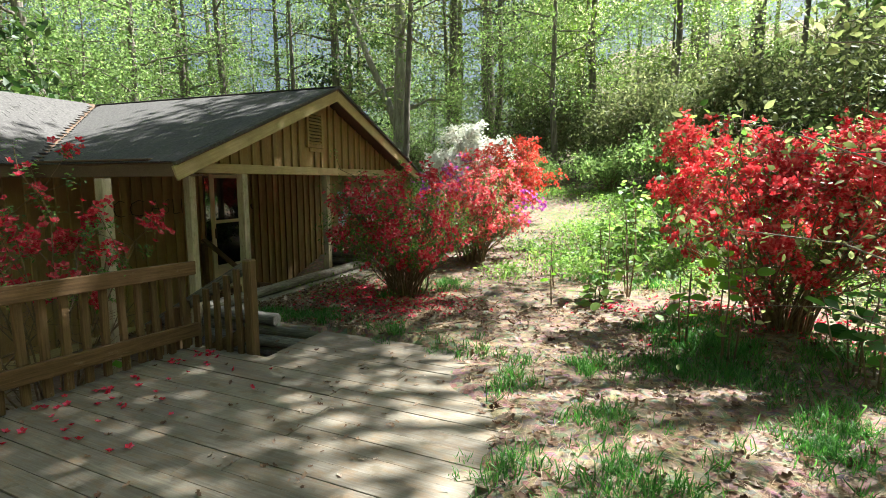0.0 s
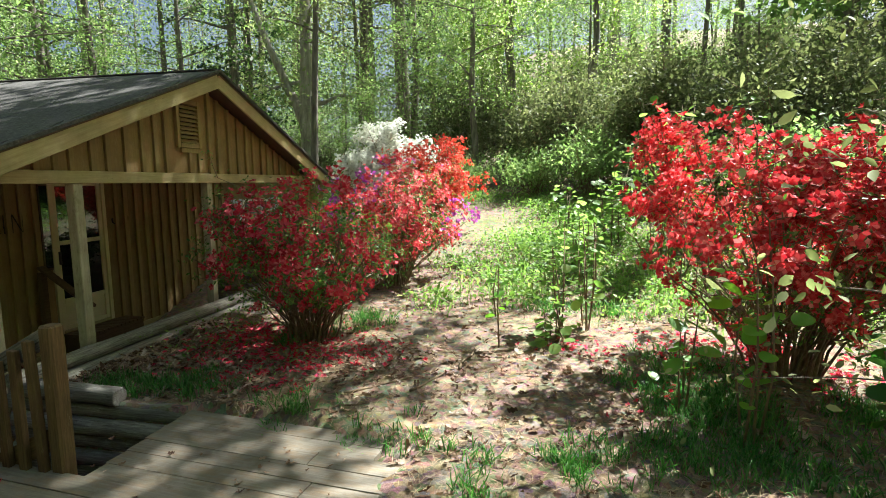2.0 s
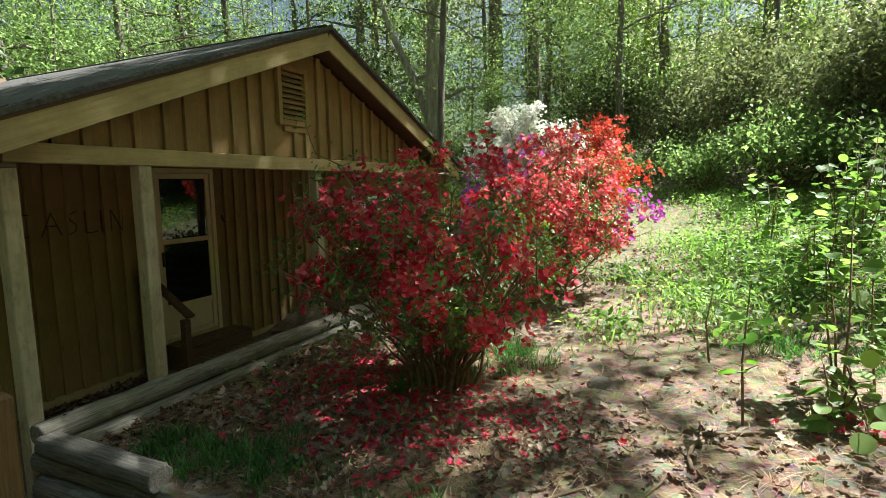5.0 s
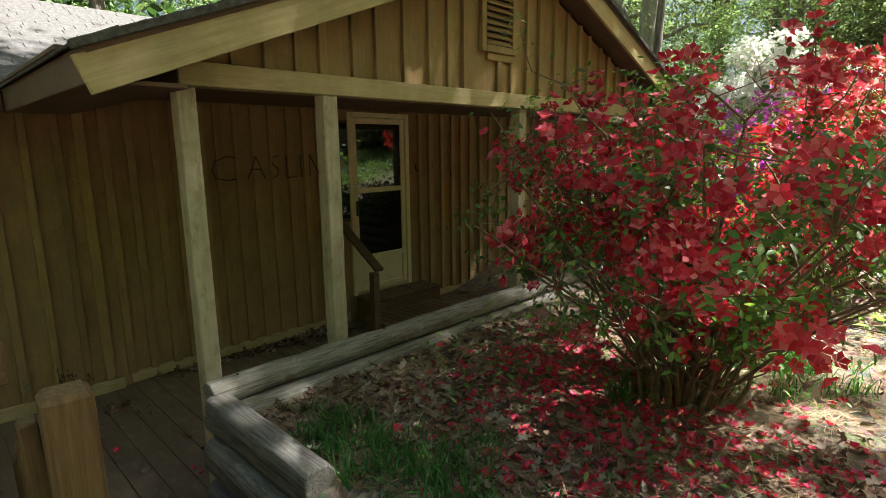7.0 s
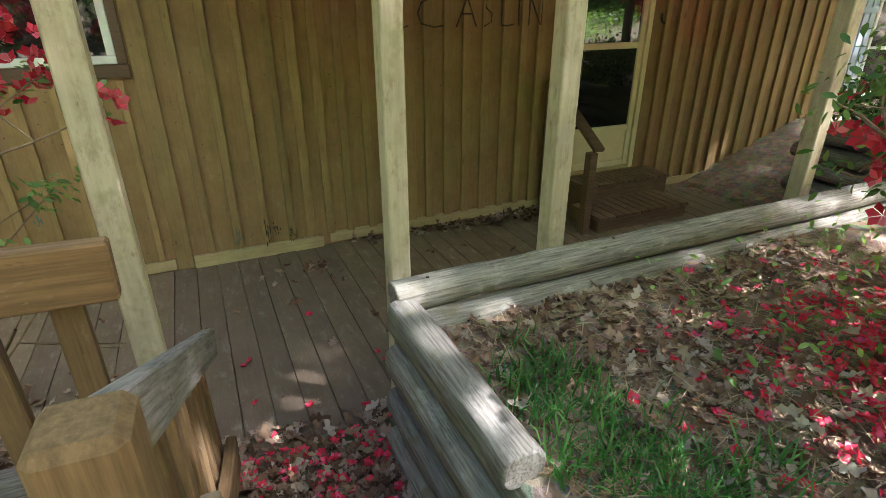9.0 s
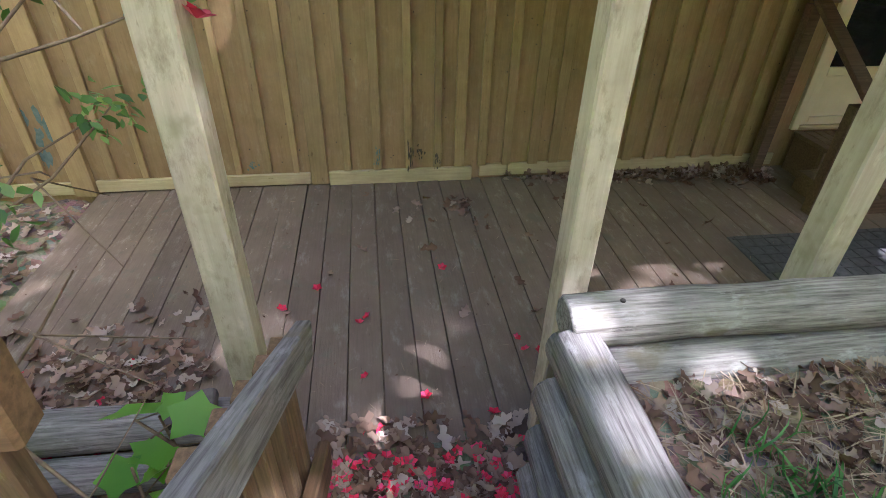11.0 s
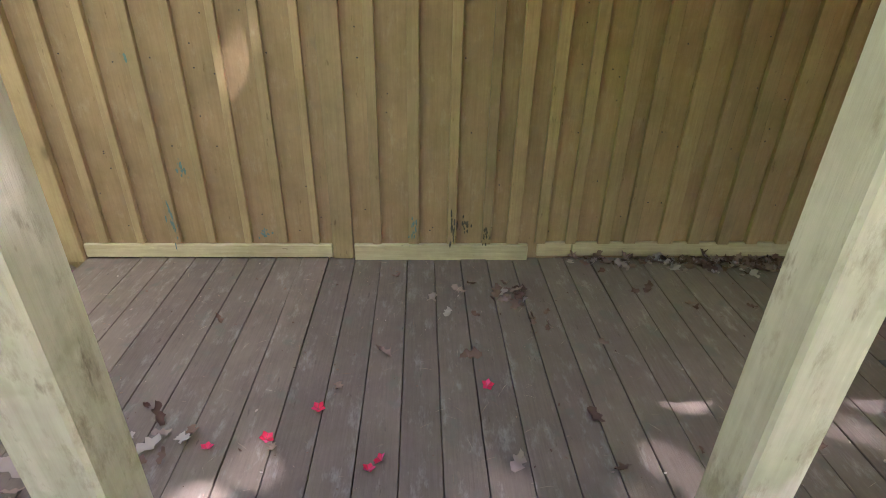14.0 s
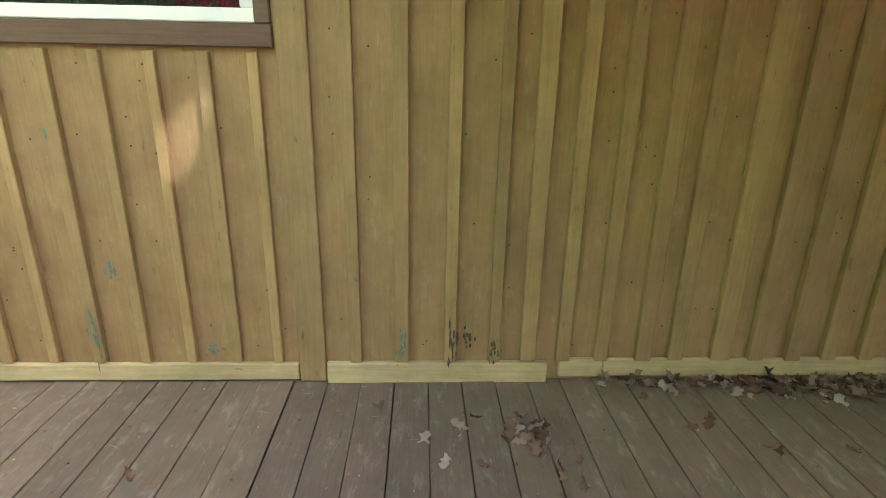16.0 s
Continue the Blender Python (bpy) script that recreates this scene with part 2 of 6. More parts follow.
M_SPRING = leafy("spring_leaf", [(0.0, (0.130, 0.201, 0.071)), (0.5, (0.224, 0.313, 0.118)), (1.0, (0.378, 0.472, 0.224))], (1.2, 1.35, 0.95), 0.6, 0.5, 0.2)
M_MAPLE = leafy("olive_spring_leaf", [(0.0, (0.153, 0.177, 0.077)), (0.5, (0.248, 0.283, 0.130)), (1.0, (0.401, 0.425, 0.236))], (1.25, 1.3, 1.0), 0.6, 0.5, 0.2)
M_PINE = leafy("pine_needles", [(0.0, (0.022, 0.05, 0.02)), (0.6, (0.05, 0.09, 0.03)), (1.0, (0.09, 0.14, 0.05))], (1.35, 1.50, 0.75), 0.5, 0.3)
M_LAUREL = leafy("laurel_leaf", [(0.0, (0.085, 0.105, 0.05)), (0.5, (0.155, 0.18, 0.09)), (1.0, (0.27, 0.285, 0.17))], (1.2, 1.25, 0.9), 0.6, 0.4, 0.12)
M_DOGWOOD = leafy("dogwood_leaf", [(0.0, (0.14, 0.25, 0.04)), (0.6, (0.24, 0.37, 0.06)), (0.72, (0.70, 0.74, 0.60)), (1.0, (0.82, 0.84, 0.74))], (1.50, 1.50, 0.90), 0.5, 0.5)
M_GRASS = leafy("grass_blade", [(0.0, (0.045, 0.14, 0.035)), (0.6, (0.09, 0.235, 0.055)), (1.0, (0.18, 0.36, 0.11))], (1.0, 1.25, 0.6), 0.45, 0.45)
M_WEED = leafy("weed_leaf", [(0.0, (0.10, 0.19, 0.05)), (0.6, (0.19, 0.31, 0.085)), (1.0, (0.33, 0.45, 0.17))], (1.3, 1.4, 0.8), 0.5, 0.5)
M_BRIGHT = leafy("bright_green_leaf", [(0.0, (0.10, 0.27, 0.03)), (1.0, (0.20, 0.42, 0.06))], (1.50, 1.50, 0.60), 0.4, 0.45)
M_LITTER = leafy("dry_leaf", [(0.0, (0.09, 0.05, 0.035)), (0.4, (0.19, 0.115, 0.075)), (0.7, (0.29, 0.20, 0.15)), (1.0, (0.44, 0.37, 0.32))], (1.0, 0.8, 0.6), 0.75, 0.2, 0.25)
M_STRAW = leafy("dry_straw", [(0.0, (0.20, 0.125, 0.07)), (1.0, (0.46, 0.36, 0.25))], (1.0, 0.8, 0.6), 0.8, 0.1, 0.2)


# ---- building blocks ----
RNG = np.random.default_rng(7)


def mesh_of(name, verts, faces, mat, smooth=False):
    me = bpy.data.meshes.new(name)
    me.from_pydata([tuple(v) for v in verts], [], faces)
    me.materials.append(mat)
    if smooth:
        me.polygons.foreach_set("use_smooth", [True] * len(me.polygons))
    me.update()
    return me


def part(name, me, parent=None, label="", m=None):
    """One mesh object under a thing or a part; me is a mesh."""
    ob = new(name, me)
    if parent is not None:
        ob.parent = parent
    if m is not None:
        ob.matrix_local = m
    if label:
        ob["label"] = label
    return ob


def thing(name, label, category, at=(0, 0, 0), turn=0.0, group="", kind="", me=None):
    ob = new(name, me)
    if me is None:
        ob.empty_display_size = 0.2
    ob.matrix_basis = pose(*at, 0, 0, turn)
    return tagged(ob, label, category, group, kind)


def box_data(sx, sy, sz, c=0.004):
    """A box round the origin with chamfered edges: vertices and outward faces."""
    h = np.array((sx, sy, sz)) / 2
    c = min(c, 0.45 * min(sx, sy, sz))
    key, verts = {}, []
    for s in ((a, b, d) for a in (-1, 1) for b in (-1, 1) for d in (-1, 1)):
        for ax in range(3):
            p = [s[i] * (h[i] if i == ax else h[i] - c) for i in range(3)]
            key[(s, ax)] = len(verts)
            verts.append(p)
    faces = []
    for ax in range(3):
        o = [i for i in range(3) if i != ax]
        for sg in (-1, 1):
            q = []
            for a, b in ((-1, -1), (1, -1), (1, 1), (-1, 1)):
                s = [0, 0, 0]
                s[ax], s[o[0]], s[o[1]] = sg, a, b
                q.append(key[(tuple(s), ax)])
            faces.append(q)
        for a in (-1, 1):
            for b in (-1, 1):
                s0, s1 = [0, 0, 0], [0, 0, 0]
                s0[ax], s1[ax] = -1, 1
                for s in (s0, s1):
                    s[o[0]], s[o[1]] = a, b
                faces.append([key[(tuple(s0), o[0])], key[(tuple(s1), o[0])], key[(tuple(s1), o[1])], key[(tuple(s0), o[1])]])
    for s in ((a, b, d) for a in (-1, 1) for b in (-1, 1) for d in (-1, 1)):
        faces.append([key[(s, 0)], key[(s, 1)], key[(s, 2)]])
    v = np.array(verts)
    out = []
    for f in faces:
        n = np.cross(v[f[1]] - v[f[0]], v[f[2]] - v[f[0]])
        out.append(f if n @ v[f].mean(0) > 0 else f[::-1])
    return v, out


BOXES = {}


def box(sx, sy, sz, mat, c=0.004):
    """A shared chamfered box mesh."""
    key = (round(sx, 3), round(sy, 3), round(sz, 3), mat.name, c)
    if key not in BOXES:
        v, f = box_data(sx, sy, sz, c)
        BOXES[key] = mesh_of("box", v, f, mat)
    return BOXES[key]


def beam(name, a, b, mat, parent=None, label="", c=0.004):
    """A chamfered box between two corners."""
    a, b = np.minimum(a, b), np.maximum(a, b)
    return part(name, box(*(b - a), mat, c), parent, label, Matrix.Translation((a + b) / 2))


def joined(name, pieces, mat, smooth=False):
    """One mesh out of many (verts, faces)."""
    vs, fs, n = [], [], 0
    for v, f in pieces:
        vs.append(np.asarray(v, float))
        fs += [[i + n for i in q] for q in f]
        n += len(v)
    return mesh_of(name, np.concatenate(vs), fs, mat, smooth)


def scatter(name, tv, tf, mats, mat, smooth=False):
    """Copies of a small template at many 4x4 poses, in one mesh."""
    tv = np.asarray(tv, float)
    ms = np.asarray(mats, float)
    n, k = len(ms), len(tv)
    v = np.einsum("nij,kj->nki", ms[:, :3, :3], tv) + ms[:, None, :3, 3]
    me = bpy.data.meshes.new(name)
    sizes = np.array([len(f) for f in tf])
    loops = np.concatenate([np.asarray(f) for f in tf])
    me.vertices.add(n * k)
    me.vertices.foreach_set("co", v.reshape(-1))
    li = (loops[None, :] + (np.arange(n) * k)[:, None]).reshape(-1)
    me.loops.add(len(li))
    me.loops.foreach_set("vertex_index", li.astype(np.int32))
    tot = np.tile(sizes, n)
    start = np.concatenate(([0], np.cumsum(tot)[:-1]))
    me.polygons.add(len(tot))
    me.polygons.foreach_set("loop_start", start.astype(np.int32))
    me.polygons.foreach_set("loop_total", tot.astype(np.int32))
    me.update(calc_edges=True)
    me.materials.append(mat)
    if smooth:
        me.polygons.foreach_set("use_smooth", [True] * len(tot))
    return me


def frames_at(points, normals, sizes, spin=None, rng=RNG):
    """4x4 poses whose z axes are the normals, at random spins."""
    n = len(points)
    z = np.asarray(normals, float)
    z = z / (np.linalg.norm(z, axis=1, keepdims=True) + 1e-9)
    r = rng.normal(size=(n, 3)) if spin is None else np.asarray(spin, float)
    x = np.cross(r, z)
    x /= np.linalg.norm(x, axis=1, keepdims=True) + 1e-9
    y = np.cross(z, x)
    m = np.zeros((n, 4, 4))
    s = np.asarray(sizes, float).reshape(n, 1)
    m[:, :3, 0], m[:, :3, 1], m[:, :3, 2], m[:, :3, 3] = x * s, y * s, z * s, points
    m[:, 3, 3] = 1
    return m


def tube(path, radii, sides=7, cap=True):
    """Vertices and faces of a tapering round tube along a path."""
    p = np.asarray(path, float)
    n = len(p)
    tan = np.gradient(p, axis=0)
    tan /= np.linalg.norm(tan, axis=1, keepdims=True) + 1e-9
    ref = np.array((0.31, 0.17, 0.93)) if abs(tan[0][2]) < 0.8 else np.array((1.0, 0.1, 0.0))
    v = []
    for i in range(n):
        x = np.cross(ref, tan[i])
        x /= np.linalg.norm(x) + 1e-9
        y = np.cross(tan[i], x)
        a = np.arange(sides) * 2 * math.pi / sides
        v.append(p[i] + radii[i] * (np.cos(a)[:, None] * x + np.sin(a)[:, None] * y))
    f = [[i * sides + j, i * sides + (j + 1) % sides, (i + 1) * sides + (j + 1) % sides, (i + 1) * sides + j]
         for i in range(n - 1) for j in range(sides)]
    if cap:
        f += [list(range(sides))[::-1], list(range((n - 1) * sides, n * sides))]
    return np.concatenate(v), f


# leaf and petal templates, about 1 long, lying in x-y with z up
LEAF_V = [(0, 0, 0), (0.2, 0.18, 0.05), (0.55, 0.22, 0.06), (1, 0, -0.05), (0.55, -0.22, 0.06), (0.2, -0.18, 0.05), (0.5, 0, 0)]
LEAF_F = [(0, 6, 2, 1), (6, 3, 2), (0, 5, 4, 6), (6, 4, 3)]


def broad_leaf(k=20, lobes=0.0):
    v = [(0, 0, 0)]
    for i in range(k):
        a = 2 * math.pi * i / k
        r = 0.5 * (1 + lobes * math.cos(5 * a) - 0.5 * lobes * math.cos(a))
        v.append((0.5 + r * math.cos(a), r * 0.92 * math.sin(a), 0.10 * abs(math.sin(a)) - 0.06 * math.cos(a)))
    v[0] = (0.5, 0, 0.02)
    return v, [(0, 1 + i, 1 + (i + 1) % k) for i in range(k)]


def blossom():
    """Five open petals of a funnel flower, about 1 across, facing z."""
    v, f = [], []
    for i in range(5):
        a = 2 * math.pi * i / 5
        base = len(v)
        for r, w, z in ((0.02, 0.0, -0.22), (0.30, -0.20, 0.02), (0.30, 0.20, 0.02), (0.52, 0.0, 0.06 + 0.04 * (i % 2))):
            v.append((r * math.cos(a) - w * math.sin(a), r * math.sin(a) + w * math.cos(a), z))
        f += [(base, base + 1, base + 3), (base, base + 3, base + 2)]
    return v, f


def dry_leaf_shape(seed, k=12):
    """A curled, unevenly lobed oak leaf, about 1 long."""
    rs = np.random.default_rng(seed)
    v, f = [], []
    bend, roll = rs.uniform(0.3, 0.9), rs.uniform(0.3, 1.1)
    phase = rs.uniform(0, 6.28, 2)
    for i in range(k):
        u = i / (k - 1)
        body = math.sin(math.pi * min(1, u * 0.86 + 0.1)) ** 0.6
        wl, wr_ = ((0.235 + 0.075 * math.sin(15 * u + p) + 0.03 * math.sin(29 * u + 2 * p)) * body * rs.uniform(0.85, 1.15) for p in phase)
        z = bend * (u - 0.45) ** 2 + 0.03 * math.sin(9 * u + phase[0])
        side = 0.05 * math.sin(3 * u + seed)
        v += [(u + 0.03 * math.sin(15 * u + phase[0]), wl + side, z + roll * wl), (u, side, z), (u + 0.03 * math.sin(15 * u + phase[1]), side - wr_, z + roll * wr_ * rs.uniform(-0.3, 1.1))]
    for i in range(k - 1):
        a = i * 3
        f += [(a, a + 1, a + 4, a + 3), (a + 1, a + 2, a + 5, a + 4)]
    return v, f


# ---- the ground ----
def smooth(a, b, x):
    u = np.clip((x - a) / (b - a), 0, 1)
    return u * u * (3 - 2 * u)


def soft(u, k=2.0):
    return np.where(u > 6 * k, u, k * np.log1p(np.exp(np.clip(u / k, -30, 30))))


PORCH_Z, WALL_X, POST_X, LOG_X, LOG_Y = -0.654, -6.825, -4.63, -4.41, 4.40


def ground_z(x, y):
    x, y = np.asarray(x, float), np.asarray(y, float)
    along = y - 7.5 + 0.45 * np.clip(x, -6, 12)
    side = smooth(-16, -5, x)
    z = 0.03 + side * (0.15 * (soft(along, 1.2) - 0.0) + 0.16 * soft(along - 16, 3.0)) - 0.10 * soft(along - 75, 5.0)
    z = z + 0.035 * np.sin(1.3 * x + 0.7 * y) * np.sin(0.9 * y - 0.4 * x) * smooth(4.6, 6.0, y + 0.5 * x)
    low = ((x < LOG_X - 0.005) & ((y < 8.6) | (x < -5.6))) | ((x < -3.005) & (y < LOG_Y + 0.005))
    z = np.where(low, np.where((x < -4.7) & (y > 2.0), -0.80, np.where(x < -4.7, -0.70, -0.66)) + (1 - smooth(10.5, 14.5, -y + 22)) * 0.9, z)
    deck = (x < -0.55 + 0.0 * y) & (y < 4.55) & (x >= -3.005) & (y < 4.62 + 0.2 * (x + 3) * -1)
    # soil creeps over the deck's free side in a ragged line
    edge = smooth(-1.12, -0.78, x + 0.45 * (y - 3.0) + 0.10 * np.sin(6.3 * y + 2.0 * x) + 0.06 * np.sin(15.0 * x + 4.0 * y))
    bed = (1 - smooth(-3.9, -3.2, x)) * (1 - smooth(6.5, 7.5, y)) * ((x > LOG_X) & (y > LOG_Y + 0.005))
    z = z + 0.015 * bed
    return np.where(deck, np.minimum(z, -0.06 + 0.09 * edge), z)


def gz(x, y):
    return float(ground_z(x, y))


def axis(parts):
    return np.unique(np.round(np.concatenate([np.arange(a, b, s) for a, b, s in parts]), 4))


gx = axis([(-420, -60, 30), (-60, -14, 3), (-14, -7, 0.5), (-7, 5, 0.11), (5, 20, 0.7), (20, 60, 3), (60, 421, 30)])
gy = axis([(-420, -40, 30), (-40, -4, 3), (-4, 0, 0.5), (0, 12, 0.11), (12, 30, 0.7), (30, 80, 3), (80, 421, 30)])
gx = np.unique(np.concatenate([gx, [-5.61, -5.595, LOG_X - 0.01, LOG_X, -3.01, -3.0]]))
gy = np.unique(np.concatenate([gy, [LOG_Y, LOG_Y + 0.01, 8.595, 8.605]]))
GX, GY = np.meshgrid(gx, gy)
GZ = ground_z(GX, GY)
near = (np.abs(GX) < 20) & (GY > -5) & (GY < 30)
GZ = GZ + np.where(near, RNG.normal(size=GZ.shape) * 0.008, 0)
nx = len(gx)
gv = np.stack([GX, GY, GZ], -1).reshape(-1, 3)
gf = [(j * nx + i, j * nx + i + 1, (j + 1) * nx + i + 1, (j + 1) * nx + i) for j in range(len(gy) - 1) for i in range(nx - 1)]
ground = tagged(new("ground", mesh_of("ground", gv, gf, M_SOIL, True)), "bare brown woodland soil rising into a hillside", "ground", kind="structure")

# ---- the house ----
RIDGE_Y, RIDGE_Z, EAVE_Y, EAVE_Z, RAKE_X = 7.01, 2.86, 4.02, 1.687, -4.33
SLOPE = (RIDGE_Z - EAVE_Z) / (RIDGE_Y - EAVE_Y)
MAIN_X, MAIN_EAVE_X = -9.35, -6.40


def structure(name, label, category, me=None):
    return tagged(new(name, me), label, category, kind="structure")


# back wall of the porch, with openings for the window, the door and the far window
WIN = (2.05, 3.40, 0.84, 1.62)
DOOR = (7.0, 7.79, -0.36, 1.645)
FARWIN = (11.32, 12.35, 0.10, 1.25)
wall_east = structure("wall_east", "tan painted board-and-batten cabin wall above the porch", "wall")


def wall_piece(y0, y1, z0, z1):
    beam("panel", (WALL_X - 0.14, y0, z0), (WALL_X, y1, z1), M_SIDING, wall_east)


for y0, y1, z0, z1 in ((-4.0, WIN[0], PORCH_Z - 0.1, 1.75), (WIN[0], WIN[1], PORCH_Z - 0.1, WIN[2]), (WIN[0], WIN[1], WIN[3], 1.75),
                       (WIN[1], DOOR[0], PORCH_Z - 0.1, 1.75), (DOOR[0], DOOR[1], PORCH_Z - 0.1, DOOR[2]), (DOOR[0], DOOR[1], DOOR[3], 1.75),
                       (DOOR[1], FARWIN[0], PORCH_Z - 0.1, 1.75), (FARWIN[0], FARWIN[1], PORCH_Z - 0.1, FARWIN[2]),
                       (FARWIN[0], FARWIN[1], FARWIN[3], 1.75), (FARWIN[1], 15.0, PORCH_Z - 0.1, 1.75)):
    wall_piece(y0, y1, z0, z1)
# near-black solid block behind the glass, standing in for the unlit room
structure("wall_inner", "near-black block standing for the unlit cabin room behind the glass", "wall", mesh_of("wall_inner", *box_data(3.6, 18.9, 2.4, 0.01), M_DARK)).matrix_basis = pose(WALL_X - 2.1, 5.5, 0.55)
for nm, yy in (("wall_south", -4.1), ("wall_north", 15.1)):
    structure(nm, "tan painted cabin end wall", "wall", mesh_of(nm, *box_data(5.6, 0.14, 2.5, 0.01), M_SIDING)).matrix_basis = pose(WALL_X - 2.75, yy, 0.5)
structure("wall_west", "tan painted cabin back wall", "wall", mesh_of("wall_west", *box_data(0.14, 19.2, 2.5, 0.01), M_SIDING)).matrix_basis = pose(WALL_X - 5.55, 5.5, 0.5)


def batten_wall(parent, x, spans, z0, z1, rng, out=1):
    """Battens and proud boards on a wall, each a piece; spans are (y centre, width)."""
    for y, w in spans:
        t = 0.026 + 0.010 * rng.random()
        lo, hi = (z0(y), z1(y))
        part("batten", box(t, round(w, 2), round(hi - lo, 2), M_BATTEN, 0.003), parent, "",
             pose(x + t / 2, y, (lo + hi) / 2, 0, 0, rng.normal() * 0.3))


wr = np.random.default_rng(3)
spans = []
for y in (-3.8, -3.6, -3.4, -3.2, -3.0, -2.8, -2.6, -2.4, -2.2, -2.0, -1.8, -1.6, -1.4, -1.2, -1.0, -0.8, -0.6, -0.4, -0.2, 0.0, 0.2, 0.4, 0.6, 0.8, 1.0, 1.2, 1.4, 1.6, 1.8):
    spans.append((y, 0.05))
under = [(2.02, 0.05), (2.22, 0.05), (2.42, 0.045), (2.615, 0.05), (2.81, 0.045), (3.01, 0.045), (3.2, 0.05), (3.385, 0.045)]
spans += [(3.726, 0.05), (3.931, 0.055), (4.143, 0.05), (4.341, 0.05), (4.493, 0.07), (4.653, 0.055), (4.828, 0.06), (5.02, 0.07), (5.173, 0.07),
          (5.383, 0.085), (5.548, 0.075), (5.72, 0.075), (5.893, 0.075), (6.07, 0.07), (6.26, 0.07), (6.43, 0.06), (6.6, 0.07), (6.77, 0.06)]
y = 8.02
while y < FARWIN[0] - 0.5:
    spans.append((y, 0.06 + 0.03 * wr.random()))
    y += 0.17 + 0.06 * wr.random()
y = FARWIN[1] + 0.55
while y < 14.9:
    spans.append((y, 0.06))
    y += 0.2
batten_wall(wall_east, WALL_X, spans, lambda y: PORCH_Z + 0.10, lambda y: 1.70, wr)
batten_wall(wall_east, WALL_X, under, lambda y: PORCH_Z + 0.10, lambda y: WIN[2] - 0.10, wr)
for y in (7.1, 7.3, 7.5, 7.7):
    batten_wall(wall_east, WALL_X, [(y, 0.05)], lambda y: DOOR[3] + 0.05, lambda y: 1.74, wr)
# the wide corner board, sill boards and the loose sill
beam("corner_board", (WALL_X + 0.001, 3.475, PORCH_Z + 0.005), (WALL_X + 0.03, 3.59, 1.72), M_BATTEN, wall_east, "wide vertical trim board")
for y0, y1, z0, z1, d in ((-3.9, 1.95, 0.0, 0.085, 0.026), (2.1, 3.47, 0.012, 0.092, 0.028), (3.595, 4.585, -0.004, 0.095, 0.034), (4.64, 4.84, 0.02, 0.11, 0.024),
                          (4.843, 6.9, 0.02, 0.11, 0.022), (7.9, 10.95, 0.02, 0.10, 0.024)):
    beam("sill_board", (WALL_X + 0.001, y0, PORCH_Z + z0), (WALL_X + d, y1, PORCH_Z + z1), M_TRIM, wall_east)
beam("corner_board", (WALL_X + 0.001, 1.96, PORCH_Z - 0.01), (WALL_X + 0.045, 2.09, 1.72), M_BATTEN, wall_east, "wide vertical trim board")

# gable front: beam, boards, battens, rakes
wall_gable = structure("wall_gable", "tan board-and-batten gable above the porch beam", "wall")
gz0, GX0 = 1.70, POST_X
gp = [(EAVE_Y + 0.35, gz0), (2 * RIDGE_Y - EAVE_Y - 0.35, gz0), (RIDGE_Y, RIDGE_Z - 0.12)]
gvs = [(GX0 + d, yy, zz) for d in (-0.05, 0.0) for yy, zz in gp]
part("panel", mesh_of("gable_panel", gvs, [(0, 2, 1), (3, 4, 5), (0, 1, 4, 3), (1, 2, 5, 4), (2, 0, 3, 5)], M_SIDING), wall_gable)
gr = np.random.default_rng(5)
yy = EAVE_Y + 0.5
gspans = []
while yy < 2 * RIDGE_Y - EAVE_Y - 0.45:
    if not 6.54 < yy < 7.05:
        gspans.append((yy, 0.045 + 0.02 * gr.random()))
    yy += 0.15 + 0.08 * gr.random()
batten_wall(wall_gable, GX0, gspans, lambda y: gz0 + 0.005, lambda y: RIDGE_Z - 0.15 - SLOPE * abs(y - RIDGE_Y) + 0.02, gr)

porch_beam = thing("porch_beam", "cream painted porch beam on top of the posts", "beam", (0, 0, 0), kind="structure")
beam("timber", (POST_X - 0.05, 4.435, 1.595), (POST_X + 0.07, 9.75, 1.705), M_TRIM, porch_beam)
beam("timber", (WALL_X, 4.44, 1.60), (POST_X - 0.05, 4.53, 1.70), M_TRIM, porch_beam)
ceiling = structure("ceiling", "dark board ceiling of the porch", "ceiling")
beam("panel", (WALL_X, 4.0, 1.712), (POST_X - 0.052, 10.0, 1.735), M_BROWN, ceiling)

roof = structure("roof", "dark grey asphalt shingle roof with a cross gable", "roof")


def slab(name, quad, mat, parent, thick=0.03):
    """A flat slab under four corners."""
    q = [Vector(p) for p in quad]
    n = (q[1] - q[0]).cross(q[2] - q[0]).normalized()
    if n.z < 0:
        n = -n
    v = [tuple(p) for p in q] + [tuple(p - n * thick) for p in q]
    bm = bmesh.new()
    bv = [bm.verts.new(p) for p in v]
    k = len(quad)
    bm.faces.new(bv[:k])
    bm.faces.new(bv[k:][::-1])
    for i in range(k):
        bm.faces.new((bv[i], bv[(i + 1) % k], bv[k + (i + 1) % k], bv[k + i]))
    bmesh.ops.recalc_face_normals(bm, faces=bm.faces)
    me = bpy.data.meshes.new(name)
    bm.to_mesh(me)
    bm.free()
    me.materials.append(mat)
    return part(name, me, parent)


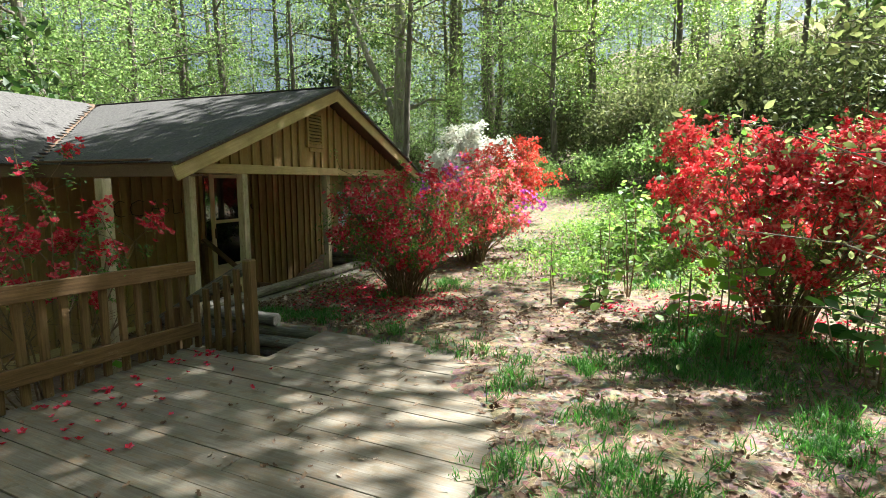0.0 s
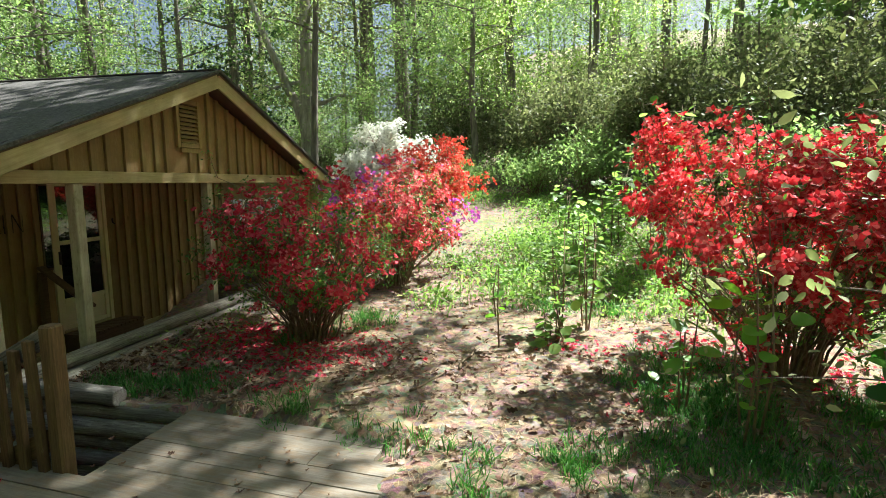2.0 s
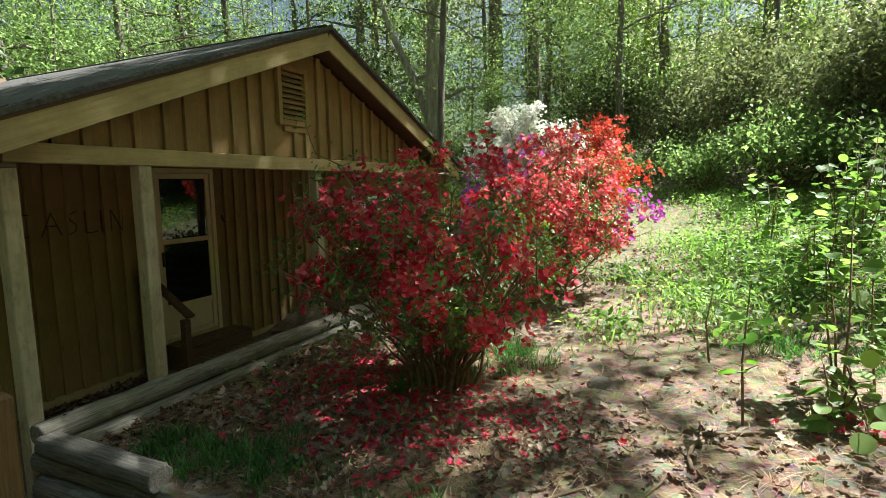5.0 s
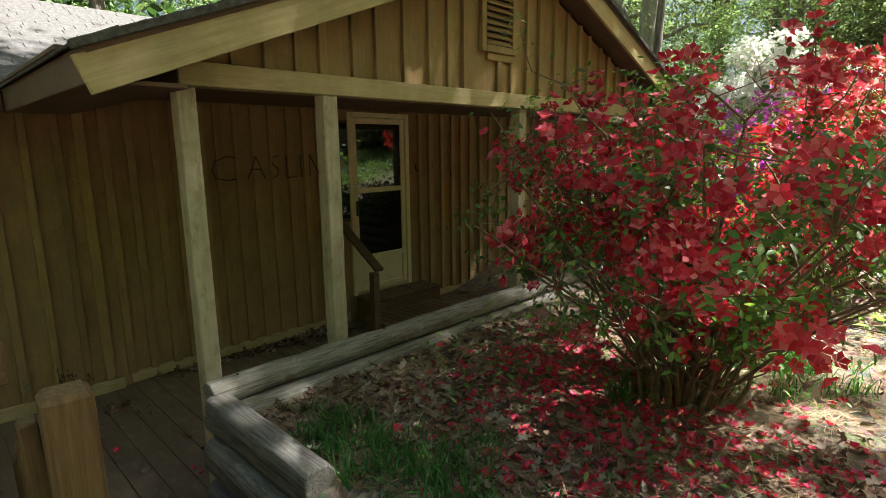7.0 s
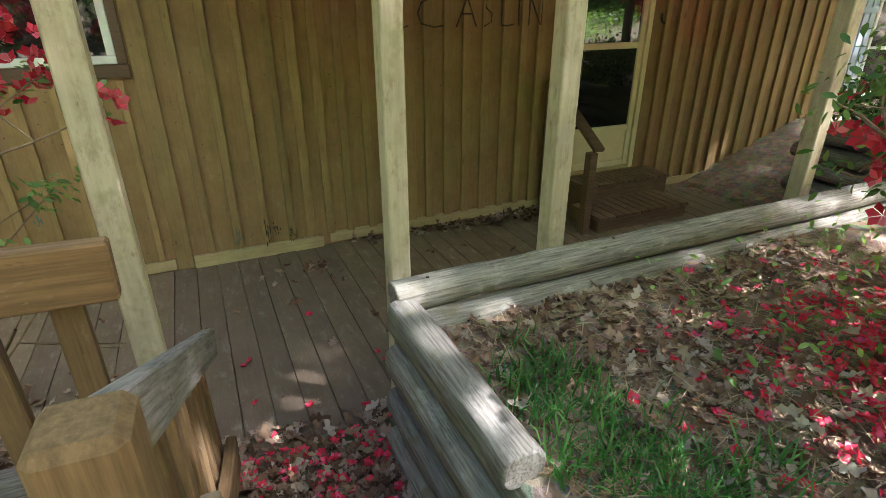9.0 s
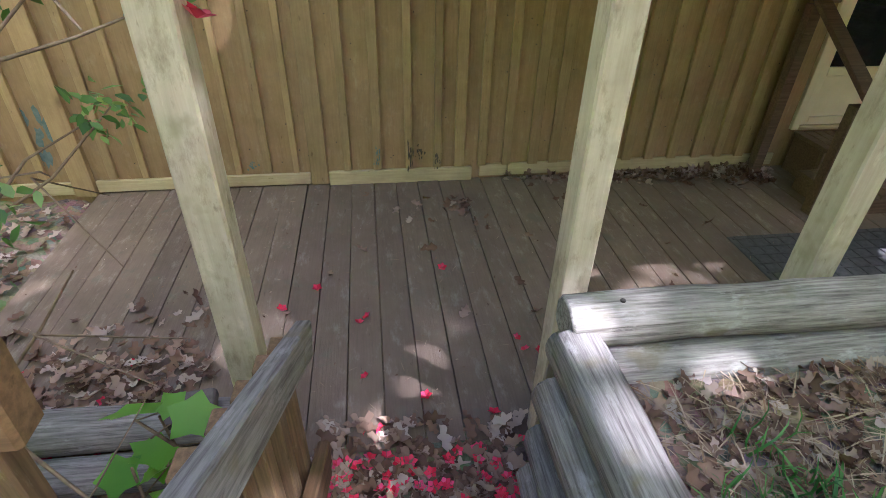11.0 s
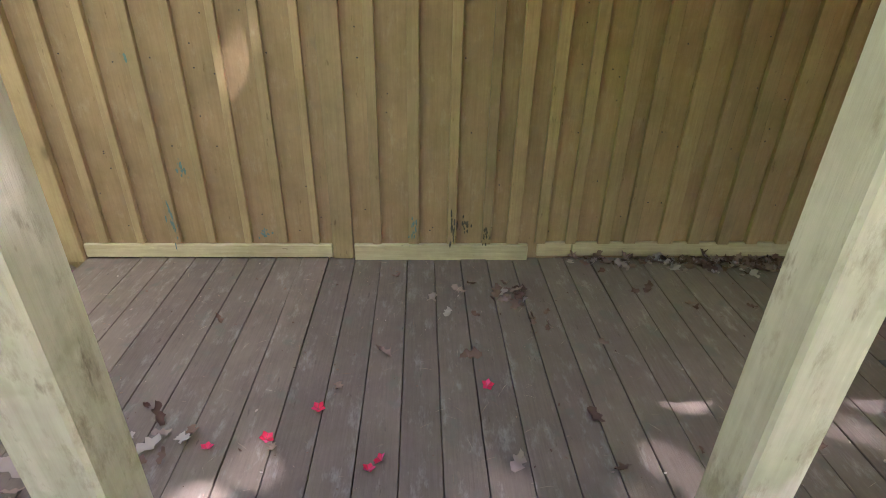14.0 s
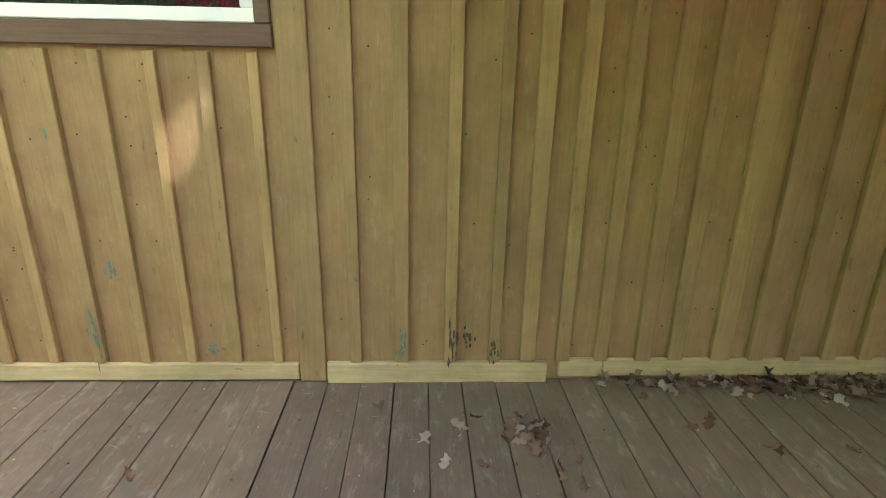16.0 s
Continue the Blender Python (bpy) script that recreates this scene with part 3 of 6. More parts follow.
FAR_Y = 2 * RIDGE_Y - EAVE_Y
main_slope = (RIDGE_Z + 0.03 - EAVE_Z) / (MAIN_EAVE_X - MAIN_X)
slab("sheathing", [(RAKE_X, EAVE_Y, EAVE_Z), (RAKE_X, RIDGE_Y, RIDGE_Z), (MAIN_X, RIDGE_Y, RIDGE_Z), (MAIN_EAVE_X, EAVE_Y, EAVE_Z)], M_BROWN, roof)
slab("sheathing", [(RAKE_X, FAR_Y, EAVE_Z), (RAKE_X, RIDGE_Y, RIDGE_Z), (MAIN_X, RIDGE_Y, RIDGE_Z), (MAIN_EAVE_X, FAR_Y, EAVE_Z)], M_BROWN, roof)
slab("sheathing", [(MAIN_EAVE_X, -4.6, EAVE_Z), (MAIN_EAVE_X, EAVE_Y, EAVE_Z), (MAIN_X, RIDGE_Y, RIDGE_Z + 0.03), (MAIN_X, -4.6, RIDGE_Z + 0.03)], M_BROWN, roof)
slab("sheathing", [(MAIN_EAVE_X, 15.6, EAVE_Z), (MAIN_EAVE_X, FAR_Y, EAVE_Z), (MAIN_X, RIDGE_Y, RIDGE_Z + 0.03), (MAIN_X, 15.6, RIDGE_Z + 0.03)], M_BROWN, roof)
slab("sheathing", [(MAIN_X, -4.6, RIDGE_Z + 0.03), (MAIN_X, 15.6, RIDGE_Z + 0.03), (-13.0, 15.6, 1.5), (-13.0, -4.6, 1.5)], M_SHINGLE, roof)

# rake boards, fascia and the boxed eave corner
for sg in (1, -1):
    ye = EAVE_Y if sg == 1 else FAR_Y
    ang = math.degrees(math.atan(SLOPE)) * sg
    ln = math.hypot(RIDGE_Y - EAVE_Y, RIDGE_Z - EAVE_Z)
    part("rake_board", box(0.028, ln + 0.02, 0.15, M_TRIM), roof, "cream painted rake board",
         pose(RAKE_X - 0.016, (ye + RIDGE_Y) / 2, (EAVE_Z + RIDGE_Z) / 2 - 0.075 - 0.03, ang, 0, 0))
    part("drip_edge", box(0.05, ln + 0.06, 0.035, M_SHINGLE), roof, "dark shingle edge",
         pose(RAKE_X + 0.012, (ye + RIDGE_Y) / 2 - 0.01 * sg, (EAVE_Z + RIDGE_Z) / 2 + 0.005, ang, 0, 0))
    part("soffit", box(0.27, ln - 0.05, 0.02, M_BROWN), roof, "",
         pose(RAKE_X - 0.166, (ye + RIDGE_Y) / 2, (EAVE_Z + RIDGE_Z) / 2 - 0.075, ang, 0, 0))
beam("fascia", (MAIN_EAVE_X - 0.1, EAVE_Y + 0.005, EAVE_Z - 0.135), (RAKE_X - 0.035, EAVE_Y + 0.03, EAVE_Z - 0.01), M_BROWN, roof)
beam("soffit", (MAIN_EAVE_X - 0.1, EAVE_Y + 0.03, EAVE_Z - 0.13), (RAKE_X - 0.035, 4.40, EAVE_Z - 0.11), M_BROWN, roof)
beam("fascia", (MAIN_EAVE_X - 0.03, -4.5, EAVE_Z - 0.135), (MAIN_EAVE_X - 0.005, EAVE_Y, EAVE_Z - 0.01), M_BROWN, roof)
beam("soffit", (WALL_X, -4.5, EAVE_Z - 0.13), (MAIN_EAVE_X - 0.03, EAVE_Y, EAVE_Z - 0.11), M_BROWN, roof)

# floor of the porch
floor = structure("floor", "brown painted porch floor of long boards", "floor")
beam("joist", (WALL_X, 2.06, PORCH_Z - 0.14), (POST_X - 0.03, 11.5, PORCH_Z - 0.035), M_STEP, floor)

# wooden deck
deck = structure("deck", "grey weathered plank deck at yard level", "deck")
# ---- porch things ----
def porch_post(y, z0, z1, x=POST_X, w=0.095, label="weathered cream painted square porch post"):
    p = thing("porch_post", label, "post", (x, y, z0), group="porch posts")
    part("shaft", box(w, w, z1 - z0, M_POST, 0.006), p, "", pose(0, 0, (z1 - z0) / 2))
    return p


porch_post(4.487, PORCH_Z - 0.06, 1.595, -4.665, 0.09)
porch_post(5.255, PORCH_Z, 1.595, -4.62)
porch_post(7.12, PORCH_Z, 1.595, -4.65)
porch_post(9.55, PORCH_Z, 1.595)
post_d = porch_post(3.489, PORCH_Z, 1.53, -4.656, 0.098, "weathered cream square post with a knotty face")


def log_piece(name, a, b, r, seed, parent, squash=0.82, square=2.0):
    """A weathered timber: a rounded, slightly flattened section, checked and uneven, with sawn ends."""
    rg = np.random.default_rng(seed)
    a, b = np.array(a, float), np.array(b, float)
    ln = np.linalg.norm(b - a)
    d = (b - a) / ln
    yv = np.cross(np.array((0, 0, 1.0)), d)
    yv /= np.linalg.norm(yv)
    zv = np.cross(d, yv)
    frame3 = np.stack([d, yv, zv])
    c = (a + b) / 2
    n, sides = max(8, int(ln / 0.16)), 18
    ang = np.arange(sides) * 2 * math.pi / sides
    cs, sn = np.cos(ang), np.sin(ang)
    ring = np.stack([np.sign(cs) * np.abs(cs) ** (2 / square), squash * np.sign(sn) * np.abs(sn) ** (2 / square)], -1) * (1 + 0.035 * rg.normal(size=(sides, 1)))
    split = rg.integers(2, 8)
    ring[split] *= 0.90
    wave = np.cumsum(rg.normal(size=(n, 2)), axis=0) * 0.0022
    xs = np.linspace(-ln / 2, ln / 2, n)
    v = []
    stations = [(xs[0], 0.90), *((x, 1.0) for x in np.concatenate([[xs[0] + 0.008], xs[1:-1], [xs[-1] - 0.008]])), (xs[-1], 0.90)]
    m = len(stations)
    for i, (x, k) in enumerate(stations):
        w = wave[min(max(i - 1, 0), n - 1)]
        rr = r * k * (1 + 0.03 * rg.normal())
        v += [(x, w[0] + rr * q[0] * (1 + 0.012 * rg.normal()), w[1] + rr * q[1] * (1 + 0.012 * rg.normal())) for q in ring]
    f = [[i * sides + j, i * sides + (j + 1) % sides, (i + 1) * sides + (j + 1) % sides, (i + 1) * sides + j] for i in range(m - 1) for j in range(sides)]
    f += [list(range(sides))[::-1], list(range((m - 1) * sides, m * sides))]
    me = mesh_of("log", v, f, M_LOG, True)
    for q in (len(f) - 2, len(f) - 1):
        me.polygons[q].use_smooth = False
    return part(name, me, parent, "", Matrix([[*frame3[:, i], c[i]] for i in range(3)] + [[0, 0, 0, 1]]))


log_wall = thing("log_retaining_wall", "low retaining wall of stacked grey weathered logs", "retaining wall")
for i, (z, dx, r) in enumerate(((0.150, 0.0, 0.070), (0.045, 0.085, 0.062), (-0.09, 0.0, 0.068), (-0.21, 0.02, 0.068), (-0.33, 0.0, 0.068), (-0.45, 0.02, 0.068), (-0.57, 0.0, 0.068))):
    log_piece("log", (LOG_X + dx, 4.375 if i == 0 else 4.40, z), (LOG_X + dx, 8.45, z + 0.01), r, 20 + i, log_wall, 0.86, 2.5)
for i, (z, dy, x1) in enumerate(((0.105, 0.0, -3.52), (-0.015, 0.04, -3.02), (-0.135, 0.0, -2.95), (-0.25, 0.035, -2.98), (-0.37, 0.0, -2.95), (-0.485, 0.035, -2.98), (-0.60, 0.0, -2.98))):
    log_piece("log", (LOG_X + 0.04 - (0.0, 0.13, 0.06, 0.15, 0.08, 0.13, 0.1)[i], LOG_Y + dy, z), (x1, LOG_Y + dy + 0.02, z - 0.02), 0.07, 40 + i, log_wall, 0.88, 2.4)
for y in (4.52, 5.45, 6.4, 7.5):
    part("spike_head", mesh_of("spike_head", *tube([(0, 0, 0), (0, 0, 0.004)], [0.008, 0.007], 8), M_IRON), log_wall, "", pose(LOG_X + 0.005, y, 0.2085))


# door with its storm door
door_1 = structure("door_1", "cream storm door with two glass panes in the cabin wall, closed", "door")
y0, y1, z0, z1 = DOOR
for a, b in (((y0 - 0.045, z0), (y0 + 0.012, z1 + 0.04)), ((y1 - 0.012, z0), (y1 + 0.045, z1 + 0.04)), ((y0 + 0.012, z1 - 0.015), (y1 - 0.012, z1 + 0.04))):
    beam("casing", (WALL_X - 0.10, a[0], a[1]), (WALL_X + 0.030, b[0], b[1]), M_CREAM, door_1)
beam("threshold", (WALL_X - 0.12, y0 + 0.012, z0), (WALL_X + 0.035, y1 - 0.012, z0 + 0.03), M_TRIM, door_1)
leaf = beam("storm_door", (WALL_X - 0.02, y0 + 0.016, z0 + 0.032), (WALL_X + 0.012, y0 + 0.075, z1 - 0.02), M_CREAM, door_1, "cream enamelled metal storm door")
beam("stile", (WALL_X - 0.02, y1 - 0.075, z0 + 0.032), (WALL_X + 0.012, y1 - 0.016, z1 - 0.02), M_CREAM, door_1)
for a, b in ((z0 + 0.032, z0 + 0.09), (0.025, 0.085), (0.80, 0.855), (z1 - 0.08, z1 - 0.02)):
    beam("cross_rail", (WALL_X - 0.02, y0 + 0.076, a), (WALL_X + 0.012, y1 - 0.076, b), M_CREAM, door_1)
beam("kick_panel", (WALL_X - 0.014, y0 + 0.077, z0 + 0.091), (WALL_X - 0.002, y1 - 0.077, 0.024), M_CREAM, door_1)
for a, b in ((0.086, 0.799), (0.856, z1 - 0.081)):
    beam("pane", (WALL_X - 0.010, y0 + 0.077, a), (WALL_X - 0.004, y1 - 0.077, b), M_GLASS, door_1, "reflecting glass pane", 0.001)
beam("inner_door", (WALL_X - 0.115, y0 + 0.013, z0 + 0.031), (WALL_X - 0.085, y1 - 0.013, z1 - 0.016), M_BROWN, door_1)
beam("door_handle", (WALL_X + 0.0125, y0 + 0.035, 0.55), (WALL_X + 0.045, y0 + 0.06, 0.72), M_IRON, door_1, "dark metal latch handle", 0.006)

# window beside the corner board
window_1 = structure("window_1", "white sash window in a brown wooden frame", "window")
y0, y1, z0, z1 = WIN
for a, b in (((y0 - 0.06, z0 - 0.085), (y1 + 0.062, z0 - 0.003)), ((y1 + 0.003, z0 - 0.002), (y1 + 0.06, 1.70)), ((y0 - 0.06, z0 - 0.002), (y0 - 0.003, 1.70)), ((y0 - 0.002, z1), (y1 + 0.002, 1.70))):
    beam("window_frame", (WALL_X - 0.05, a[0], a[1]), (WALL_X + 0.028, b[0], b[1]), M_BROWN, window_1, "brown painted window frame")
for a, b in (((y0, z0), (y1, z0 + 0.05)), ((y0, z1 - 0.05), (y1, z1 - 0.001)), ((y0, z0 + 0.051), (y0 + 0.05, z1 - 0.051)), ((y1 - 0.05, z0 + 0.051), (y1, z1 - 0.051)), ((y0 + 0.051, 1.22), (y1 - 0.051, 1.26))):
    beam("sash", (WALL_X - 0.04, a[0], a[1]), (WALL_X + 0.006, b[0], b[1]), M_WHITE, window_1, "white vinyl sash")
for a, b in ((z0 + 0.052, 1.219), (1.261, z1 - 0.052)):
    beam("pane", (WALL_X - 0.03, y0 + 0.052, a), (WALL_X - 0.024, y1 - 0.052, b), M_GLASS, window_1, "", 0.001)
# narrow side light of the door
window_3 = structure("window_3", "narrow dark side window next to the door", "window")
beam("window_frame", (WALL_X + 0.001, 6.83, 0.50), (WALL_X + 0.016, 6.97, 1.60), M_BROWN, window_3)
beam("pane", (WALL_X + 0.017, 6.85, 0.53), (WALL_X + 0.022, 6.95, 1.57), M_GLASS, window_3, "", 0.001)

# far window with shutters
window_2 = structure("window_2", "dark window with pale blue shutters", "window")
y0, y1, z0, z1 = FARWIN
for a, b in (((y0, z0), (y1, z0 + 0.05)), ((y0, z1 - 0.05), (y1, z1)), ((y0, z0 + 0.051), (y0 + 0.05, z1 - 0.051)), ((y1 - 0.05, z0 + 0.051), (y1, z1 - 0.051)), ((y0 + 0.051, 0.66), (y1 - 0.051, 0.70))):
    beam("sash", (WALL_X - 0.04, a[0], a[1]), (WALL_X + 0.012, b[0], b[1]), M_WHITE, window_2)
for a, b in ((z0 + 0.052, 0.659), (0.701, z1 - 0.052)):
    beam("pane", (WALL_X - 0.03, y0 + 0.052, a), (WALL_X - 0.024, y1 - 0.052, b), M_GLASS, window_2, "", 0.001)
beam("window_sill", (WALL_X + 0.002, y0 - 0.04, z0 - 0.045), (WALL_X + 0.05, y1 + 0.04, z0 - 0.002), M_TRIM, window_2)
for ys in (y0 - 0.40, y1 + 0.04):
    sh = thing("shutter", "pale blue louvred wooden shutter on the wall", "shutter", (WALL_X, ys, z0 - 0.04), group="window shutters", kind="")
    for a in (0.0, 0.125, 0.25):
        part("board", box(0.02, 0.10, z1 - z0 + 0.06, M_BLUE), sh, "", pose(0.012, a + 0.05, (z1 - z0) / 2 + 0.03))
    for zz in (0.12, z1 - z0 - 0.10):
        part("brace", box(0.018, 0.35, 0.07, M_BLUE), sh, "", pose(0.032, 0.175, zz))


# two wooden steps up to the door
def door_step(x0, x1, y0, y1, ztop, zbot, n, label):
    t = thing("door_step", label, "step", (0, 0, 0), group="door steps")
    beam("riser", (x1 - 0.03, y0, zbot), (x1 - 0.002, y1, ztop - 0.032), M_STEP, t)
    beam("side", (x0, y0, zbot), (x1 - 0.031, y0 + 0.03, ztop - 0.032), M_STEP, t)
    beam("side", (x0, y1 - 0.03, zbot), (x1 - 0.031, y1, ztop - 0.032), M_STEP, t)
    w = (y1 - y0 + 0.02) / n
    for i in range(n):
        part("tread", box(x1 - x0 + 0.02, w - 0.006, 0.03, M_STEP), t, "", pose((x0 + x1) / 2 + 0.01, y0 - 0.01 + (i + 0.5) * w, ztop - 0.015))
    return t


door_step(WALL_X + 0.045, -6.46, 6.98, 8.0, -0.362, PORCH_Z, 14, "dark brown wooden top step below the door")
door_step(-6.455, -6.06, 6.83, 7.86, -0.51, PORCH_Z, 11, "dark brown wooden lower step on the porch")
hand_rail = thing("step_railing", "dark brown wooden railing beside the door steps", "railing", (-6.12, 6.72, PORCH_Z))
part("post", box(0.075, 0.075, 0.72, M_STEP), hand_rail, "", pose(0, 0, 0.36))
part("post", box(0.075, 0.075, 1.16, M_STEP), hand_rail, "", pose(-0.62, 0, 0.58))
part("top_rail", box(0.86, 0.10, 0.035, M_STEP), hand_rail, "", pose(-0.27, 0, 0.99, 0, 33, 0))

mat = thing("door_mat", "dark rubber mat on the porch floor", "mat", (-5.56, 6.62, PORCH_Z))
part("base", box(0.66, 1.25, 0.008, M_MAT), mat, "", pose(0, 0, 0.004))
for i in range(14):
    part("rib", box(0.64, 0.012, 0.005, M_MAT, 0.001), mat, "", pose(0, -0.58 + i * 0.089, 0.0105, 0, 0, 0))
for i in range(8):
    part("rib", box(0.012, 1.22, 0.005, M_MAT, 0.001), mat, "", pose(-0.29 + i * 0.083, 0, 0.0135, 0, 0, 0))

# letters of bent twigs on the wall
letters = thing("twig_lettering", "letters of dark twigs fixed on the wall boards", "lettering", (WALL_X + 0.03, 0, 1.02))
GLYPHS = {"C": [[(1, 0.92), (0.6, 1.0), (0.15, 0.8), (0.0, 0.45), (0.15, 0.12), (0.6, 0.0), (1, 0.06)]],
          "A": [[(0, 0), (0.25, 0.5), (0.5, 1)], [(0.5, 1), (0.75, 0.5), (1, 0)], [(0.22, 0.42), (0.78, 0.42)]],
          "S": [[(0.95, 1), (0.4, 0.9), (0.35, 0.62), (0.8, 0.42), (0.8, 0.14), (0.2, 0.0)]],
          "L": [[(0.1, 1), (0.1, 0.5), (0.12, 0.02)], [(0.1, 0.02), (0.5, 0.0), (0.95, 0.05)]],
          "I": [[(0.5, 1), (0.5, 0.5), (0.5, 0)]],
          "N": [[(0, 0), (0.05, 0.5), (0.05, 1)], [(0.05, 1), (0.5, 0.5), (0.95, 0)], [(0.95, 0), (0.95, 0.5), (1, 1)]]}
lr = np.random.default_rng(17)
for ch, yy, w in (("C", 5.22, 0.16), ("C", 5.46, 0.24), ("A", 5.80, 0.17), ("S", 6.02, 0.11), ("L", 6.19, 0.14), ("I", 6.33, 0.06), ("N", 6.46, 0.13)):
    strokes = []
    for st in GLYPHS[ch]:
        pth = [(0.002 * lr.normal(), yy + u * w + 0.003 * lr.normal(), v * 0.22) for u, v in st]
        strokes.append(tube(pth, [0.007] * len(pth), 5))
    part("letter", joined("letter", strokes, M_ROT, True), letters)

arc = [(0, 0.052 * math.cos(a), -0.052 * 1.1 * math.sin(a)) for a in np.linspace(-0.5, math.pi + 0.5, 13)]
horseshoe = thing("horseshoe", "dark iron horseshoe nailed to the wall beside the door", "horseshoe", (WALL_X + 0.012, 8.0, 1.07), me=joined("horseshoe", [tube(arc, [0.010] * 13, 6)], M_IRON, True))

# gable vent with slats, and the short boards under it
vent = thing("gable_vent", "tan slatted wooden vent high in the gable", "vent", (POST_X, 6.59, 1.99))
for a, b in (((0, 0), (0.05, 0.53)), ((0.36, 0), (0.41, 0.53)), ((0.051, 0), (0.359, 0.05)), ((0.051, 0.48), (0.359, 0.53))):
    beam("frame", (0.001, a[0], a[1]), (0.045, b[0], b[1]), M_BATTEN, vent)
for i in range(9):
    part("slat", box(0.06, 0.306, 0.010, M_BATTEN, 0.002), vent, "", pose(0.024, 0.205, 0.075 + i * 0.047, 0, 40, 0))
# near-black sheet that paints the shade behind the slats
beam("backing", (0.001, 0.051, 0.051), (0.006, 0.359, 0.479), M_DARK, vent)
for a, b in (((0.08, -0.055), (0.38, -0.003)), ((0.20, -0.28), (0.25, -0.056)), ((0.36, -0.28), (0.41, -0.056))):
    beam("board", (0.001, a[0], a[1]), (0.028, b[0], b[1]), M_BATTEN, vent)


# ---- deck railings ----
def picket_rail(name, label, a, b, top_z, bot_z, feet, n, top_h=0.10, top_mat=None):
    """Upright pickets between two level or sloping boards from a to b (x, y)."""
    a, b = np.array(a), np.array(b)
    d = b - a
    ln = np.linalg.norm(d)
    ang = math.degrees(math.atan2(d[1], d[0]))
    t = thing(name, label, "railing", (a[0], a[1], 0), ang, group="deck railings")
    for nm, (za, zb), h, dep in (("top_rail", top_z, top_h, 0.042), ("bottom_rail", bot_z, 0.12, 0.04)):
        tilt = -math.degrees(math.atan2(zb - za, ln))
        ob = part(nm, box(math.hypot(ln, zb - za) + 0.06, dep, h, (top_mat or M_RAILX) if nm == "top_rail" else M_RAILX, 0.005), t, "", pose(ln / 2, -0.045, (za + zb) / 2 - h / 2, 0, tilt, 0))
    rg = np.random.default_rng(int(ln * 100))
    for i in range(n):
        u = (i + 0.5) / n
        zt = top_z[0] + (top_z[1] - top_z[0]) * u - 0.03
        zb = feet[0] + (feet[1] - feet[0]) * u + rg.normal() * 0.01
        part("picket", box(0.055, 0.035, round(zt - zb, 2), M_RAIL, 0.004), t, "", pose(u * ln, 0, (zt + zb) / 2, rg.normal() * 0.6, rg.normal() * 0.8, 0))
    return t


M_RAILX = wood("weathered_brown_rail_plank", (0.103, 0.060, 0.028), (0.215, 0.126, 0.060), (0.302, 0.218, 0.144), 0, 0.85, (0.6, 0.72), 1.0, 0.2)
rail_a = picket_rail("deck_railing", "long brown weathered wooden railing along the deck", (-3.80, -2.6), (-3.80, 3.58), (0.995, 0.80), (0.52, 0.24), (0.04, 0.02), 42, 0.12)
rail_b = picket_rail("ramp_railing", "short sloping weathered wooden railing beside the way down", (-3.21, 3.60), (-4.46, 3.655), (0.82, 0.15), (0.25, -0.36), (-0.02, -0.64), 10, 0.10, M_LOG)
newel = part("newel_post", box(0.09, 0.09, 1.06, M_RAIL, 0.012), rail_b, "weathered square post with a worn top", pose(-0.03, -0.05, 0.305))

# timbers left of the way down, and a block on them
low_wall = thing("low_log_edging", "low grey log edging along the porch side", "log edging")
log_piece("log", (-4.80, 1.0, PORCH_Z + 0.10), (-4.76, 3.43, PORCH_Z + 0.11), 0.085, 71, low_wall)
log_piece("log", (-4.68, 1.0, PORCH_Z + 0.03), (-4.62, 3.30, PORCH_Z + 0.03), 0.07, 72, low_wall)
block = thing("stone_block", "rough grey stone block lying on the log edging", "block", (-4.74, 3.23, PORCH_Z + 0.195), 8)
bv, bf = box_data(0.13, 0.17, 0.05, 0.012)
part("slab", mesh_of("slab", bv + np.random.default_rng(2).normal(size=bv.shape) * 0.004, bf, M_ROCK), block, "", pose(0, 0, 0.02))

# return of the log wall at the far end of the porch
log_return = thing("log_planter", "stacked dark logs closing the far end of the porch", "planter")
for i in range(6):
    log_piece("log", (-5.62 + 0.04 * (i % 2), 8.55 + 0.02 * (i % 2), PORCH_Z + 0.085 + i * 0.15), (-4.45, 8.52, PORCH_Z + 0.085 + i * 0.15), 0.08, 80 + i, log_return)

rock = thing("rock", "rounded grey rock lying in the yard", "rock", (-1.80, 6.42, gz(-1.80, 6.42) - 0.03))
bm = bmesh.new()
bmesh.ops.create_icosphere(bm, subdivisions=3, radius=0.12)
for v in bm.verts:
    v.co *= 1 + 0.35 * noise.noise(v.co * 6)
    v.co.z *= 0.7
me = bpy.data.meshes.new("stone")
bm.to_mesh(me)
bm.free()
me.materials.append(M_ROCK)
part("stone", me, rock)


# peeled paint and rot on the boards of the cabin wall
def patch(name, y, z, w, h, mat, seed, d):
    rp = np.random.default_rng(seed)
    pieces = []
    for _ in range(16):
        cy, cz = rp.normal() * w * 0.35, rp.normal() * h * 0.35
        k = 9
        r = rp.uniform(0.05, 0.24)
        ring = [(0.0, cy + math.cos(a) * w * r * rp.uniform(0.4, 1.1), cz + math.sin(a) * h * r * rp.uniform(0.4, 1.1)) for a in np.arange(k) * 2 * math.pi / k]
        d += 0.0002
        pieces.append((np.array([(d, cy, cz)] + [(d, q, s) for _, q, s in ring]), [(0, 1 + i, 1 + (i + 1) % k) for i in range(k)]))
    return part(name, joined(name, pieces, mat), wall_east, "", Matrix.Translation((WALL_X, y, z)))


